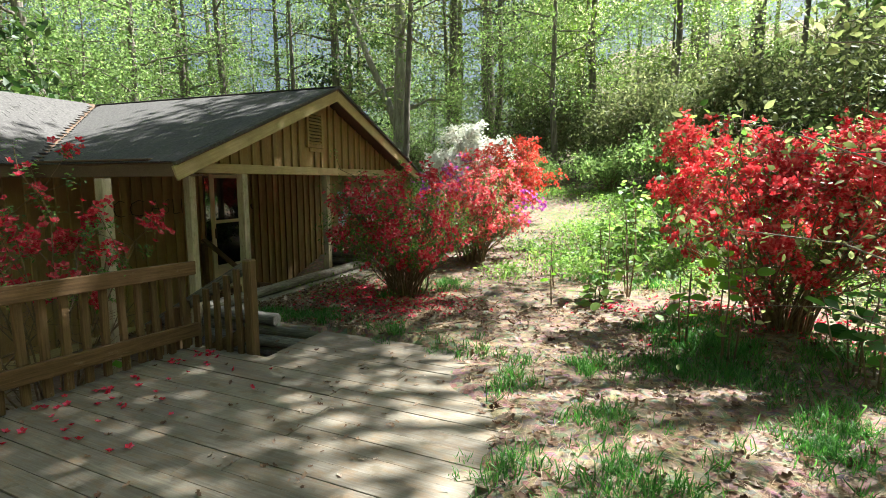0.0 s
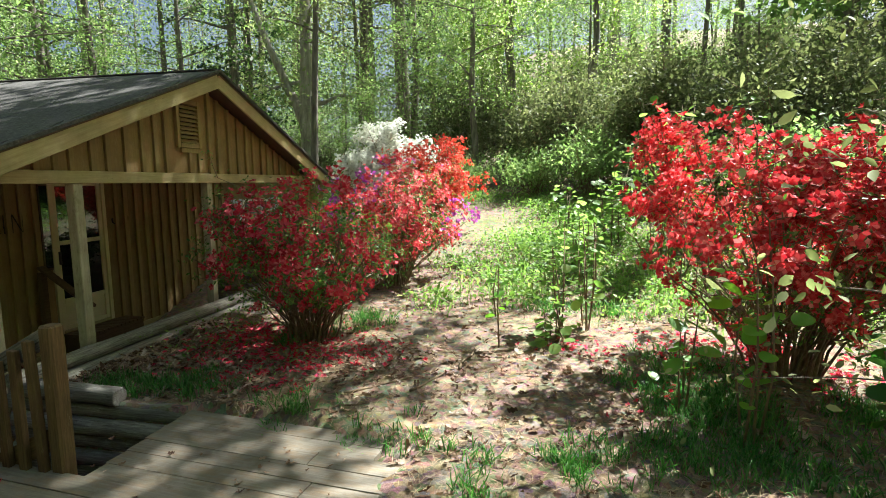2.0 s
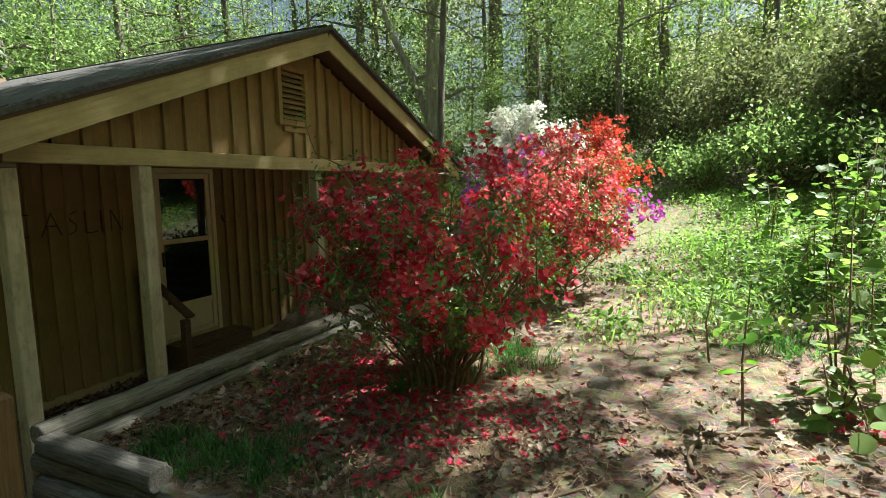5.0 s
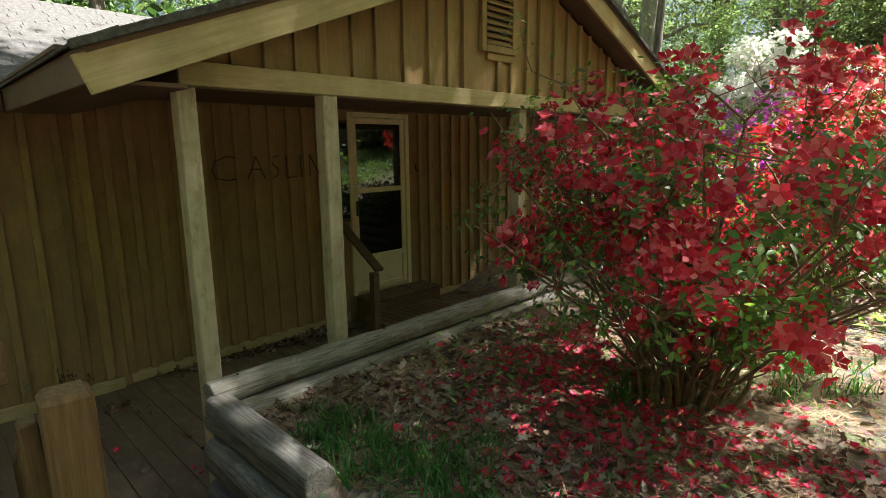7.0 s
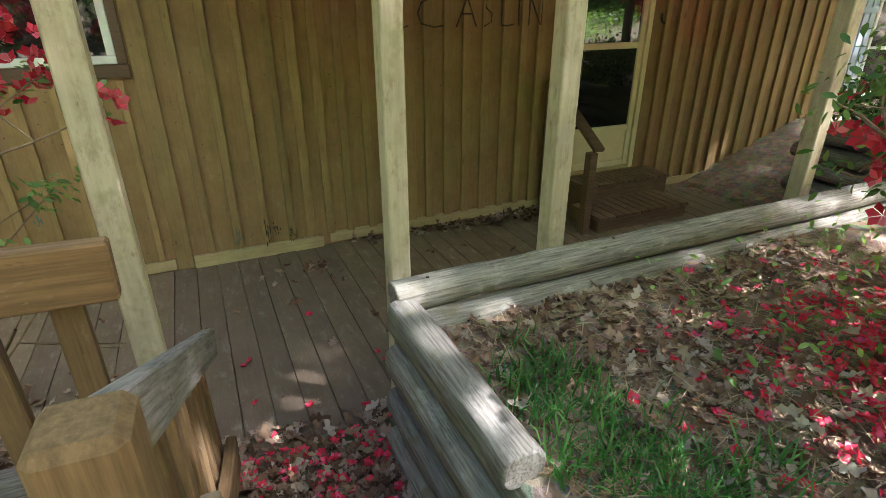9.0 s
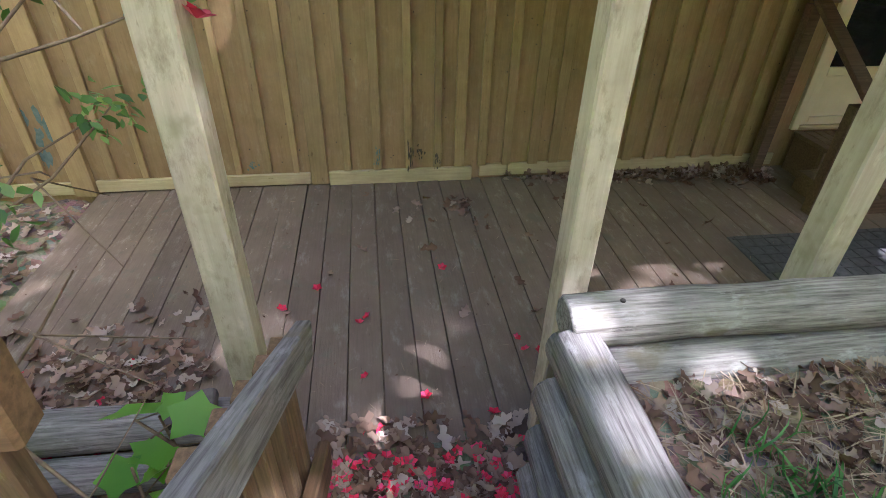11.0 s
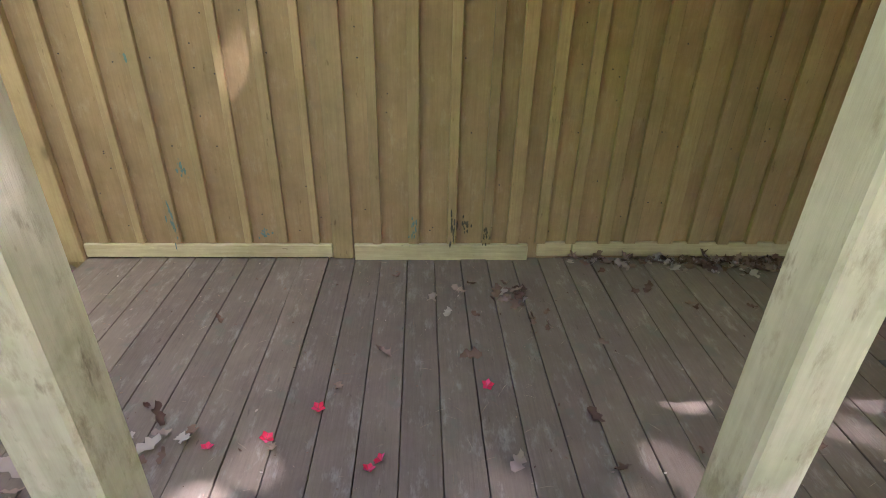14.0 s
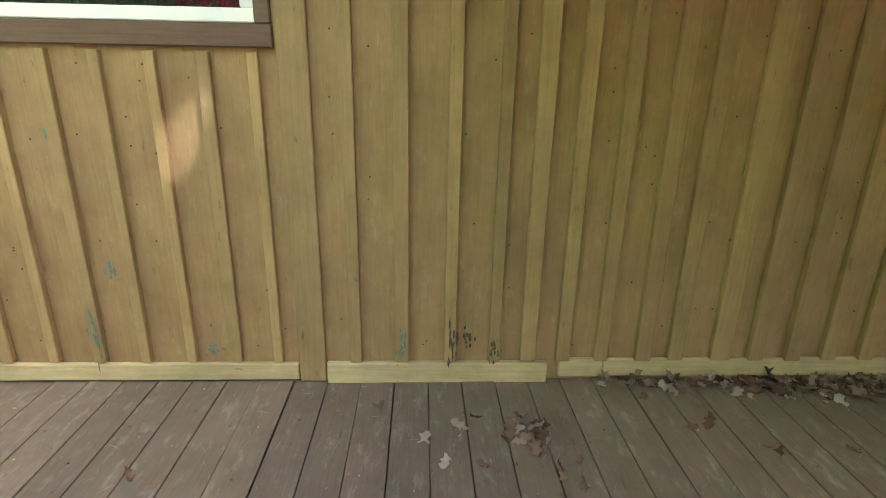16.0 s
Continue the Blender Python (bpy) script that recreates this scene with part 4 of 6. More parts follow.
for k, (y, z, w, h, m, d) in enumerate(((2.715, -0.13, 0.045, 0.10, M_TEAL, 0.001), (2.625, -0.40, 0.03, 0.20, M_TEAL, 0.0365), (2.60, 0.42, 0.05, 0.08, M_TEAL, 0.001), (3.10, -0.50, 0.05, 0.05, M_TEAL, 0.001),
                                       (1.84, -0.32, 0.13, 0.30, M_TEAL, 0.001), (4.15, -0.46, 0.03, 0.16, M_ROT, 0.0365), (4.34, -0.50, 0.035, 0.10, M_ROT, 0.0365), (4.22, -0.45, 0.04, 0.08, M_ROT, 0.001), (3.93, -0.47, 0.03, 0.12, M_TEAL, 0.0365))):
    patch("worn_patch", y, z, w, h, m, 300 + k, d)
nail_v, nail_f = tube([(0, 0, 0), (0.002, 0, 0)], [0.004, 0.004], 6)
rp = np.random.default_rng(55)
nails = []
for _ in range(150):
    nails.append((nail_v + np.array((0.0367 if rp.random() < 0.0 else 0.0005, rp.uniform(2.1, 6.7), rp.uniform(-0.5, 1.3))), nail_f))
tagged(part("nail_heads", joined("nail_heads", nails, M_IRON), wall_east, "", Matrix.Translation((WALL_X, 0, 0))), kind="stuff")
# ---- plants ----
BLOOM_V, BLOOM_F = blossom()
DRY = [dry_leaf_shape(k) for k in (1, 2, 3)]
BROAD_V, BROAD_F = broad_leaf()


FAR_V = [(0, 0, 0), (0.45, 0.27, 0.08), (1, 0, 0), (0.45, -0.27, 0.08)]
FAR_F = [(0, 2, 1), (0, 3, 2)]


def branching(rng, base, count, height, spread, r0, sides=5, fork=3, lean=(0, 0)):
    """Stems that rise from a base and fork towards a rounded crown: tube pieces and the twigs' ends."""
    pieces, tips = [], []
    for _ in range(count):
        a = rng.uniform(0, 2 * math.pi)
        reach = spread * math.sqrt(rng.random())
        b0 = np.array(base) + np.array((math.cos(a), math.sin(a), 0)) * 0.12 * spread * rng.random()
        h = height * (0.62 + 0.38 * rng.random()) * (1 - 0.28 * (reach / spread) ** 2)
        end = np.array(base) + np.array((math.cos(a) * reach + lean[0], math.sin(a) * reach + lean[1], h))
        n = 6
        u = np.linspace(0, 1, n)[:, None]
        path = b0 + (end - b0) * u
        path[:, :2] = b0[:2] + (end - b0)[:2] * u ** 1.35
        path += rng.normal(size=(n, 3)) * 0.02 * height * np.sin(np.pi * u)
        pieces.append(tube(path, np.linspace(r0, r0 * 0.35, n), sides, False))
        tips.append(end)
        for _ in range(fork):
            k = rng.integers(2, n)
            s = path[k]
            d = rng.normal(size=3) * (0.5, 0.5, 0.25) + (0, 0, 0.45) + 0.35 * (end - b0) / height
            e = s + d / np.linalg.norm(d) * height * rng.uniform(0.15, 0.34)
            mid = (s + e) / 2 + rng.normal(size=3) * 0.02 * height
            pieces.append(tube([s, mid, e], [r0 * 0.45, r0 * 0.3, r0 * 0.18], 4, False))
            tips.append(e)
    return pieces, np.array(tips)


def azalea(name, label, at, width, height, petal, n_bloom, n_leaf, seed, bloom=0.055, low=0.35, depth=1.0, stems=26, second=None, wide=0.55, per=6, full=0.5, shoots=0, lower=0.05, bare=0.12, forks=6):
    """An azalea: stems that fork twice into many twigs; blossoms in trusses at the upper twigs' ends, leaves at all of them."""
    rng = np.random.default_rng(seed)
    t = thing(name, label, "shrub", at)
    pieces, tips = [], []
    n = 6
    for _ in range(stems):
        a = rng.uniform(0, 2 * math.pi)
        zf = rng.uniform(0.42, 1.0)
        prof = math.sqrt(max(0.04, 1 - ((zf - wide) / (1.04 - wide if zf > wide else wide * 0.9)) ** 2))
        rad = width * 0.5 * prof * math.sqrt(rng.uniform(full, 1.0)) * (1 + 0.10 * math.sin(3 * a + seed) + 0.07 * math.sin(5 * a))
        b0 = np.array((math.cos(a), math.sin(a), -0.05 / (0.1 * width))) * 0.10 * width * rng.random()
        b0[2] = -0.05
        end = np.array((math.cos(a) * rad, math.sin(a) * rad * depth, zf * height * (1 + 0.06 * rng.normal())))
        u = np.linspace(0, 1, n)[:, None]
        path = b0 + (end - b0) * u
        path[:, :2] = b0[:2] + (end - b0)[:2] * u ** 1.5
        path += rng.normal(size=(n, 3)) * 0.018 * height * np.sin(np.pi * u)
        pieces.append(tube(path, np.linspace(0.012, 0.0045, n), 5, False))
        tips.append(end)
        for _ in range(forks):
            k = rng.integers(2, n)
            s = path[k]
            d = rng.normal(size=3) * (0.55, 0.55, 0.35) + (0, 0, 0.35) + 0.5 * (end - b0) / height
            e = s + d / np.linalg.norm(d) * height * rng.uniform(0.12, 0.26)
            pieces.append(tube([s, (s + e) / 2 + rng.normal(size=3) * 0.012 * height, e], [0.0055, 0.004, 0.0022], 4, False))
            tips.append(e)
            for _ in range(2):
                q = (s + e) / 2 + rng.normal(size=3) * 0.075 * height * np.array((1, 1, 0.7))
                pieces.append(tube([(s + e) / 2, q], [0.003, 0.0015], 3, False))
                tips.append(q)
    # leafy shoots that stand out above the flowers
    tall = [q for q in tips if q[2] > 0.72 * height]
    green = []
    for k in range(shoots):
        s = tall[rng.integers(0, len(tall))]
        e = s + rng.normal(size=3) * 0.05 + np.array((0, 0, rng.uniform(0.08, 0.2)))
        pieces.append(tube([s, (s + e) / 2 + rng.normal(size=3) * 0.01, e], [0.004, 0.003, 0.002], 4, False))
        green += [e, e, (s + e) / 2]
    part("stem_framework", joined("stem_framework", pieces, M_STEM, True), t)
    tips = np.array(tips)
    tips = tips[tips[:, 2] > bare * height]
    mid = np.array((0, 0, 0.45 * height))
    up = tips[(tips[:, 2] > height * (low + 0.10 * rng.normal(size=len(tips)))) | (rng.random(len(tips)) < lower)]
    # blossoms come in masses with thinner places between them
    lump = np.array([noise.noise(Vector(q) * 2.6 + Vector((seed, 0, 0))) for q in up])
    up = up[lump + 0.22 * rng.normal(size=len(up)) > -0.12]
    hub = up[rng.integers(0, len(up), n_bloom // per)]
    p = np.repeat(hub, per, axis=0)
    out = p - mid
    out /= np.linalg.norm(out, axis=1, keepdims=True) + 1e-6
    p = p + rng.normal(size=p.shape) * bloom * 0.75 + out * bloom * 0.5
    dirs = out + rng.normal(size=p.shape) * 0.6 + (0, 0, 0.25)
    sz = bloom * rng.uniform(0.75, 1.25, len(p))
    if second is not None:
        mat2, test = second
        sel = test(p, rng)
        part("blossoms", scatter("blossoms", BLOOM_V, BLOOM_F, frames_at(p[sel], dirs[sel], sz[sel], rng=rng), mat2), t)
        p, dirs, sz = p[~sel], dirs[~sel], sz[~sel]
    part("blossoms", scatter("blossoms", BLOOM_V, BLOOM_F, frames_at(p, dirs, sz, rng=rng), petal), t)
    lp = np.repeat(tips[rng.integers(0, len(tips), n_leaf // 6)], 6, axis=0)
    if green:
        lp = np.concatenate([lp, np.repeat(np.array(green), 7, axis=0)])
    lp = lp + rng.normal(size=lp.shape) * 0.032
    ld = (lp - mid) + rng.normal(size=lp.shape) * 0.6 + (0, 0, 0.5)
    part("leaves", scatter("leaves", LEAF_V, LEAF_F, frames_at(lp, ld, rng.uniform(0.022, 0.048, len(lp)), rng=rng), M_AZLEAF), t)
    return t


azalea("azalea_shrub", "dark red flowering azalea with bare grey stems below", (-2.85, 6.1, gz(-2.85, 6.1)), 2.15, 1.36, M_RED, 2300, 13000, 11, 0.064, 0.50, stems=66, per=5, full=0.35, shoots=30, bare=0.34)
azalea("azalea_shrub", "pink and purple azalea in full flower", (-2.72, 8.5, gz(-2.72, 8.5)), 2.0, 1.46, M_PINK, 4600, 9000, 12, 0.062, 0.34, stems=60, wide=0.55, per=6, full=0.35,
       second=(M_PURPLE, lambda p, r: (p[:, 0] - 0.5 * p[:, 2] + 0.25 * p[:, 1] + r.normal(size=len(p)) * 0.22 < -1.05) | (p[:, 0] + r.normal(size=len(p)) * 0.12 > 0.92)))
azalea("azalea_shrub", "orange-red azalea in full flower", (-2.95, 12.0, gz(-2.95, 12.0)), 2.0, 1.58, M_ORANGE, 4800, 6500, 13, 0.066, 0.34, stems=60, wide=0.6, per=6, full=0.35)
azalea("azalea_shrub", "white azalea in full flower", (-4.15, 13.4, gz(-4.15, 13.4)), 2.5, 1.82, M_WHITEP, 15000, 900, 14, 0.08, 0.1, stems=80, wide=0.5, per=10)
azalea("azalea_shrub", "tall bright red azalea with thin stems", (1.22, 5.72, gz(1.22, 5.72)), 2.3, 1.74, M_CORAL, 6400, 9500, 15, 0.062, 0.60, stems=76, wide=0.70, per=8, full=0.3, lower=0.12)
azalea("azalea_shrub", "red azalea growing beside the deck railing", (-4.45, 2.78, -0.66), 1.4, 1.92, M_RED, 760, 2200, 16, 0.062, 0.72, stems=13, wide=0.86, per=6, full=0.3, shoots=6, lower=0.0, bare=0.62, forks=4)


def tree(name, label, seed, height, r0, crown, n_leaf, leaf_size, leaf_mat, bark, first=0.35, limbs=14, bend=0.02, clump=0.55, template=None, droop=0.15, at=(0, 0, 0), lean=(0, 0)):
    """A tapered trunk with limbs, and a crown of many leaves in clumps along the limbs."""
    rng = np.random.default_rng(seed)
    t = thing(name, label, "tree", at)
    n = 9
    u = np.linspace(0, 1, n)
    path = np.stack([lean[0] * u ** 1.5, lean[1] * u ** 1.5, height * u - 0.3], -1)
    path[1:, :2] += np.cumsum(rng.normal(size=(n - 1, 2)) * bend * height * 0.35, axis=0)
    pieces = [tube(path, r0 * (1 - 0.85 * u) + r0 * 0.25 * (u == 0), 9)]
    ends = []
    for i in range(limbs):
        f = first + (1 - first) * (i + rng.random()) / limbs
        j = min(int(f * (n - 1)), n - 2)
        s = path[j] + (path[j + 1] - path[j]) * (f * (n - 1) - j)
        a = i * 2.4 + rng.normal() * 0.5
        ln = crown * (1.15 - 0.75 * abs(f - 0.5 - first / 2)) * rng.uniform(0.6, 1.1) * (1.1 - 0.5 * f)
        d = np.array((math.cos(a), math.sin(a), rng.uniform(0.05, 0.6)))
        q = np.linspace(0, 1, 5)[:, None]
        lp = s + d * ln * q + rng.normal(size=(5, 3)) * 0.05 * ln * q - np.array((0, 0, droop * ln)) * q ** 2
        pieces.append(tube(lp, np.linspace(r0 * 0.30, r0 * 0.05, 5) * (1.1 - 0.5 * f), 5, False))
        ends += [lp[2], lp[3], lp[4], lp[4]]
        for _ in range(3):
            b = lp[rng.integers(1, 5)]
            e = b + rng.normal(size=3) * ln * (0.28, 0.28, 0.14)
            pieces.append(tube([b, (b + e) / 2 + rng.normal(size=3) * 0.04 * ln, e], [r0 * 0.08, r0 * 0.05, r0 * 0.025], 4, False))
            ends.append(e)
    part("trunk", joined("trunk", pieces, bark, True), t)
    ends = np.array(ends)
    k = rng.integers(0, len(ends), n_leaf)
    g = rng.normal(size=(n_leaf, 3)) * np.array((1, 1, 0.45)) * clump
    p = ends[k] + g
    nrm = rng.normal(size=(n_leaf, 3)) * 0.8 + (0, 0, 0.7)
    tv, tf = template or (FAR_V, FAR_F)
    part("crown", scatter("crown", tv, tf, frames_at(p, nrm, leaf_size * rng.uniform(0.6, 1.3, n_leaf), rng=rng), leaf_mat), t)
    return t


def bush(name, label, seed, width, height, n_leaf, leaf_size, leaf_mat, at=(0, 0, 0)):
    rng = np.random.default_rng(seed)
    t = thing(name, label, "shrub", at)
    pieces, tips = branching(rng, (0, 0, -0.1), 16, height, width * 0.5, 0.02, 4, 4)
    part("stem_framework", joined("stem_framework", pieces, M_STEM, True), t)
    k = rng.integers(0, len(tips), n_leaf)
    p = tips[k] * (1, 1, 0.9) + rng.normal(size=(n_leaf, 3)) * 0.13 * height * np.array((1, 1, 0.8))
    p[:, 2] = np.abs(p[:, 2])
    part("leaves", scatter("leaves", FAR_V, FAR_F, frames_at(p, rng.normal(size=p.shape) * 0.8 + (0, 0, 0.6), leaf_size * rng.uniform(0.6, 1.3, n_leaf), rng=rng), leaf_mat), t)
    return t


def place_copies(ob, spots, seed, lo=0.8, hi=1.2):
    rng = np.random.default_rng(seed)
    for i, (x, y) in enumerate(spots):
        s = rng.uniform(lo, hi)
        m = pose(x, y, gz(x, y) - 0.05, rng.normal() * 1.5, rng.normal() * 1.5, rng.uniform(0, 360))
        if i == 0:
            ob.matrix_basis = m @ Matrix.Scale(s, 4)
        else:
            c = copy_thing(ob, m)
            c.scale = (s, s, s)


fr = np.random.default_rng(21)


def forest(n, r0, r1, a0, a1, gap=2.2, keep=lambda x, y: True):
    """Spots in a ring sector round the start; angles in degrees to the left of +y."""
    out = []
    tries = 0
    while len(out) < n and tries < 6000:
        tries += 1
        a, r = radians(fr.uniform(a0, a1)), math.sqrt(fr.uniform(r0 * r0, r1 * r1))
        x, y = -math.sin(a) * r, math.cos(a) * r
        if all((x - p) ** 2 + (y - q) ** 2 > gap * gap for p, q in out) and keep(x, y):
            out.append((x, y))
    return out


# the slope towards the sun is more open: no tall trees close to the yard there
def clear_house(x, y):
    sx, sy = x + 0.5, y - 7.0
    toward_sun = (sx * 0.646 + sy * 0.763) / (math.hypot(sx, sy) + 1e-6)
    return not (-14.5 < x < -3.5 and y < 17.5) and not (toward_sun > 0.86 and math.hypot(sx, sy) < 25)


def low_ok(x, y):
    return not (-14.5 < x < -3.5 and y < 17.5)


t1 = tree("broadleaf_tree", "slender woodland tree with fresh light green leaves", 1, 15, 0.15, 3.4, 6500, 0.12, M_SPRING, M_BARK, 0.22, 22, clump=0.6)
place_copies(t1, [(-15.5, 13.0), (-17.5, 17.0), (-19.5, 11.0), (-14.5, 20.0), (-8.0, 27.0)] + forest(24, 19, 50, -50, 85, 2.8, clear_house), 1)
t2 = tree("broadleaf_tree", "tall woodland tree with thin olive spring foliage", 2, 19, 0.22, 3.2, 4600, 0.115, M_MAPLE, M_BARK, 0.22, 20, clump=0.65)
place_copies(t2, [(-6.5, 24.0), (-10.5, 30.0)] + forest(24, 18, 55, -50, 85, 3.0, clear_house), 2)
t3 = tree("pine_tree", "dark green pine with a straight trunk", 3, 18, 0.20, 3.0, 4500, 0.30, M_PINE, M_BARK, 0.14, 28, 0.008, 0.45, (FAR_V, FAR_F), 0.3)
place_copies(t3, [(-13.2, 6.6), (-7.5, 33.0)] + forest(9, 27, 55, -40, 85, 4.0, clear_house), 3)
t4 = tree("bare_tree", "thin dark trunk with few spring leaves", 4, 17, 0.13, 2.2, 1100, 0.16, M_SPRING, M_BARK, 0.3, 14, 0.01, 0.6)
place_copies(t4, [(-5.2, 28.0), (-9.2, 25.0), (-3.0, 31.0)] + forest(70, 19, 60, -50, 85, 1.5, clear_house), 4)
t5 = tree("dogwood_tree", "dogwood with pale green leaves and white bracts", 5, 7.5, 0.10, 2.8, 6500, 0.12, M_DOGWOOD, M_BARK, 0.2, 18, clump=0.5, droop=0.05)
place_copies(t5, [(-2.2, 21.6), (-3.4, 23.4), (1.5, 25.0)], 5, 0.85, 1.0)
t6 = tree("understory_tree", "young tree with bright yellow-green leaves", 6, 7.0, 0.07, 2.5, 5500, 0.10, M_SPRING, M_BARK, 0.10, 20, clump=0.55)
# the last twelve are added unseen to the east to hold back sky light
place_copies(t6, [(-15.0, 11.0), (-17.0, 14.5)] + [(-6.0, 20.5), (-8.5, 22.5), (-4.5, 23.5)] + forest(34, 17, 42, -50, 85, 2.3, clear_house) + forest(12, 11, 20, -95, -58, 2.0), 6)
b1 = bush("laurel_shrub", "dense mountain laurel with olive green leaves", 7, 3.4, 2.6, 9000, 0.10, M_LAUREL)
place_copies(b1, [(0.4, 17.5), (-1.6, 19.0), (2.6, 16.2), (3.8, 18.5), (5.4, 15.0), (1.6, 20.6), (7.4, 17.8), (6.2, 20.5), (9.4, 15.4), (4.2, 22.4), (8.8, 22.0), (-3.6, 21.0), (11.0, 18.6), (-7.5, 21.0), (-10.5, 23.5)]
             + forest(16, 24, 40, -45, 30, 3.0, low_ok), 7, 0.85, 1.3)
b2 = bush("undergrowth_shrub", "light green woodland undergrowth", 8, 2.4, 1.4, 4600, 0.09, M_SPRING)
place_copies(b2, [(-1.0, 15.6), (0.4, 15.2), (-1.8, 18.4), (-3.2, 17.0), (3.2, 14.6), (3.4, 11.4), (4.6, 9.4), (2.2, 13.4), (4.0, 13.0), (6.0, 11.6), (5.6, 8.0), (7.6, 9.6), (-5.8, 17.4), (-7.4, 18.0), (-1.0, 23.0), (8.8, 12.4), (3.6, 7.9), (2.0, 15.2), (7.0, 14.0), (10.0, 12.0)]
             + forest(36, 20, 48, -50, 60, 2.0, low_ok), 8, 0.7, 1.3)

t8 = tree("tall_tree", "large dark straight trunk standing in the woods", 10, 20, 0.30, 3.0, 2600, 0.13, M_MAPLE, M_BARK, 0.35, 14, 0.004, 0.7)
place_copies(t8, [(-7.0, 25.0), (-9.2, 25.6), (-14.8, 24.0), (-12.6, 27.0), (4.6, 30.0)], 10, 0.9, 1.15)
tree("pale_tree", "pale grey trunk standing on the hillside", 11, 18, 0.30, 3.0, 2000, 0.13, M_SPRING, M_PALEBARK, 0.4, 12, 0.004, 0.7, at=(2.0, 27.5, gz(2.0, 27.5)))
# big pale forked tree behind the cabin
forked = tree("forked_tree", "large pale-barked tree forking behind the cabin", 9, 17, 0.34, 4.0, 4500, 0.18, M_MAPLE, M_PALEBARK, 0.25, 12, 0.012, 0.8, at=(-9.6, 20.5, gz(-9.6, 20.5)))
limb = part("limb", joined("limb", [tube([(0.05, 0, 3.0), (-0.7, 0.2, 4.6), (-1.7, 0.3, 6.6), (-2.9, 0.4, 9.5)], [0.20, 0.17, 0.13, 0.07], 9)], M_PALEBARK, True), forked)
# unseen trees added beside the yard, with crowns over cabin and deck for shade
def shade_tree(label, base, fork, hubs, seed, per, sigma=0.6):
    """A tall tree with long limbs; leaf clumps round the hubs block sunlight."""
    rng = np.random.default_rng(seed)
    t = thing("shade_tree", label, "tree", base)
    b = np.array(base)
    fk = np.array(fork) - b
    u = np.linspace(0, 1, 7)[:, None]
    path = fk * u + np.sin(u * 3.1) * np.array((0.25, 0.1, 0))
    path[0, 2] -= 0.3
    pieces = [tube(path, np.linspace(0.27, 0.16, 7), 9)]
    pts = []
    for h in hubs:
        e = np.array(h) - b
        k = rng.integers(4, 7)
        s = path[k]
        md = (s + e) / 2 + rng.normal(size=3) * 0.3 + (0, 0, 0.5)
        pieces.append(tube([s, s * 0.6 + md * 0.4, md, e], [0.05, 0.04, 0.028, 0.012], 6, False))
        for _ in range(6):
            q = e + rng.normal(size=3) * (0.6, 0.6, 0.3)
            pieces.append(tube([e * 0.7 + md * 0.3, (e + q) / 2, q], [0.02, 0.014, 0.006], 4, False))
            pts.append(q)
            pts.append(e)
    part("trunk", joined("trunk", pieces, M_BARK, True), t)
    pts = np.array(pts)
    n = per * len(hubs)
    p = pts[rng.integers(0, len(pts), n)] + rng.normal(size=(n, 3)) * sigma * np.array((1, 1, 0.6))
    part("crown", scatter("crown", FAR_V, FAR_F, frames_at(p, rng.normal(size=p.shape) * 0.6 + (0, 0, 0.8), rng.uniform(0.14, 0.28, n), rng=rng), M_SPRING), t)


def above(x, y, z, top):
    """The place at a height where sunlight on its way to (x, y, z) passes."""
    s = (top - z) / SUN_WAY.z
    return (x + SUN_WAY.x * s, y + SUN_WAY.y * s, top)


# leaf clumps set along the sun's rays to the spots that should be shaded
hr = np.random.default_rng(77)
hubs = [above(x, y, z, 8.6 + 1.6 * hr.random()) for x, y, z in
        ((-4.2, 4.0, 1.4), (-4.2, 6.1, 1.8), (-4.3, 7.0, 1.5), (-4.3, 8.4, 1.2), (-4.4, 9.6, 1.0), (-5.6, 8.2, 0.0), (-5.8, 9.6, 0.3),
         (-4.8, 4.6, 1.8), (-5.6, 6.6, 2.0), (-6.6, 7.9, 0.2), (-6.6, 9.4, 0.4), (-4.6, 5.25, 0.3), (-5.2, 5.95, -0.6), (-6.7, 10.4, 0.6), (-6.8, 9.9, 0.5), (-6.8, 11.2, 0.6), (-6.7, 8.8, 0.9), (-4.6, 10.4, 0.4), (-6.8, 2.4, 0.2), (-6.8, 2.0, 0.6), (-6.8, 2.8, -0.3))]
shade_tree("tall unseen tree added so that its leafy crown shades the cabin", (7.6, 14.6, gz(7.6, 14.6)), (4.6, 13.6, 7.6), hubs, 31, 600)
hubs = [above(x, y, z, 8.6 + 1.6 * hr.random()) for x, y, z in
        ((-3.8, 2.6, 0.5), (-3.9, 1.4, 0.5), (-4.4, 3.1, 0.8), (-6.6, 2.6, 0.4), (-6.6, 1.4, 0.6), (-5.4, 2.2, 0.6), (-3.0, 1.6, 0.0), (-2.8, 2.6, 0.0), (-3.5, 4.35, 0.1), (-2.1, 5.4, 0.05), (-2.7, 4.1, 0.0), (-3.3, 3.5, 0.2), (-2.2, 1.0, 0.0), (-6.8, 2.2, 1.1), (-6.8, 3.0, 0.9), (-6.8, 0.8, 0.8), (-1.6, 1.2, 0.0), (1.3, 2.2, 0.05))]
shade_tree("tall unseen tree added so that its leafy crown shades the deck", (8.2, 8.4, gz(8.2, 8.4)), (4.6, 8.2, 7.4), hubs, 32, 560)
# added trees behind and east of the yard, there to hold back sky light
t7 = tree("broadleaf_tree", "woodland tree added behind and beside the yard to dim the sky light", 33, 15, 0.2, 3.6, 2600, 0.46, M_SPRING, M_BARK, 0.15, 18, clump=0.7)
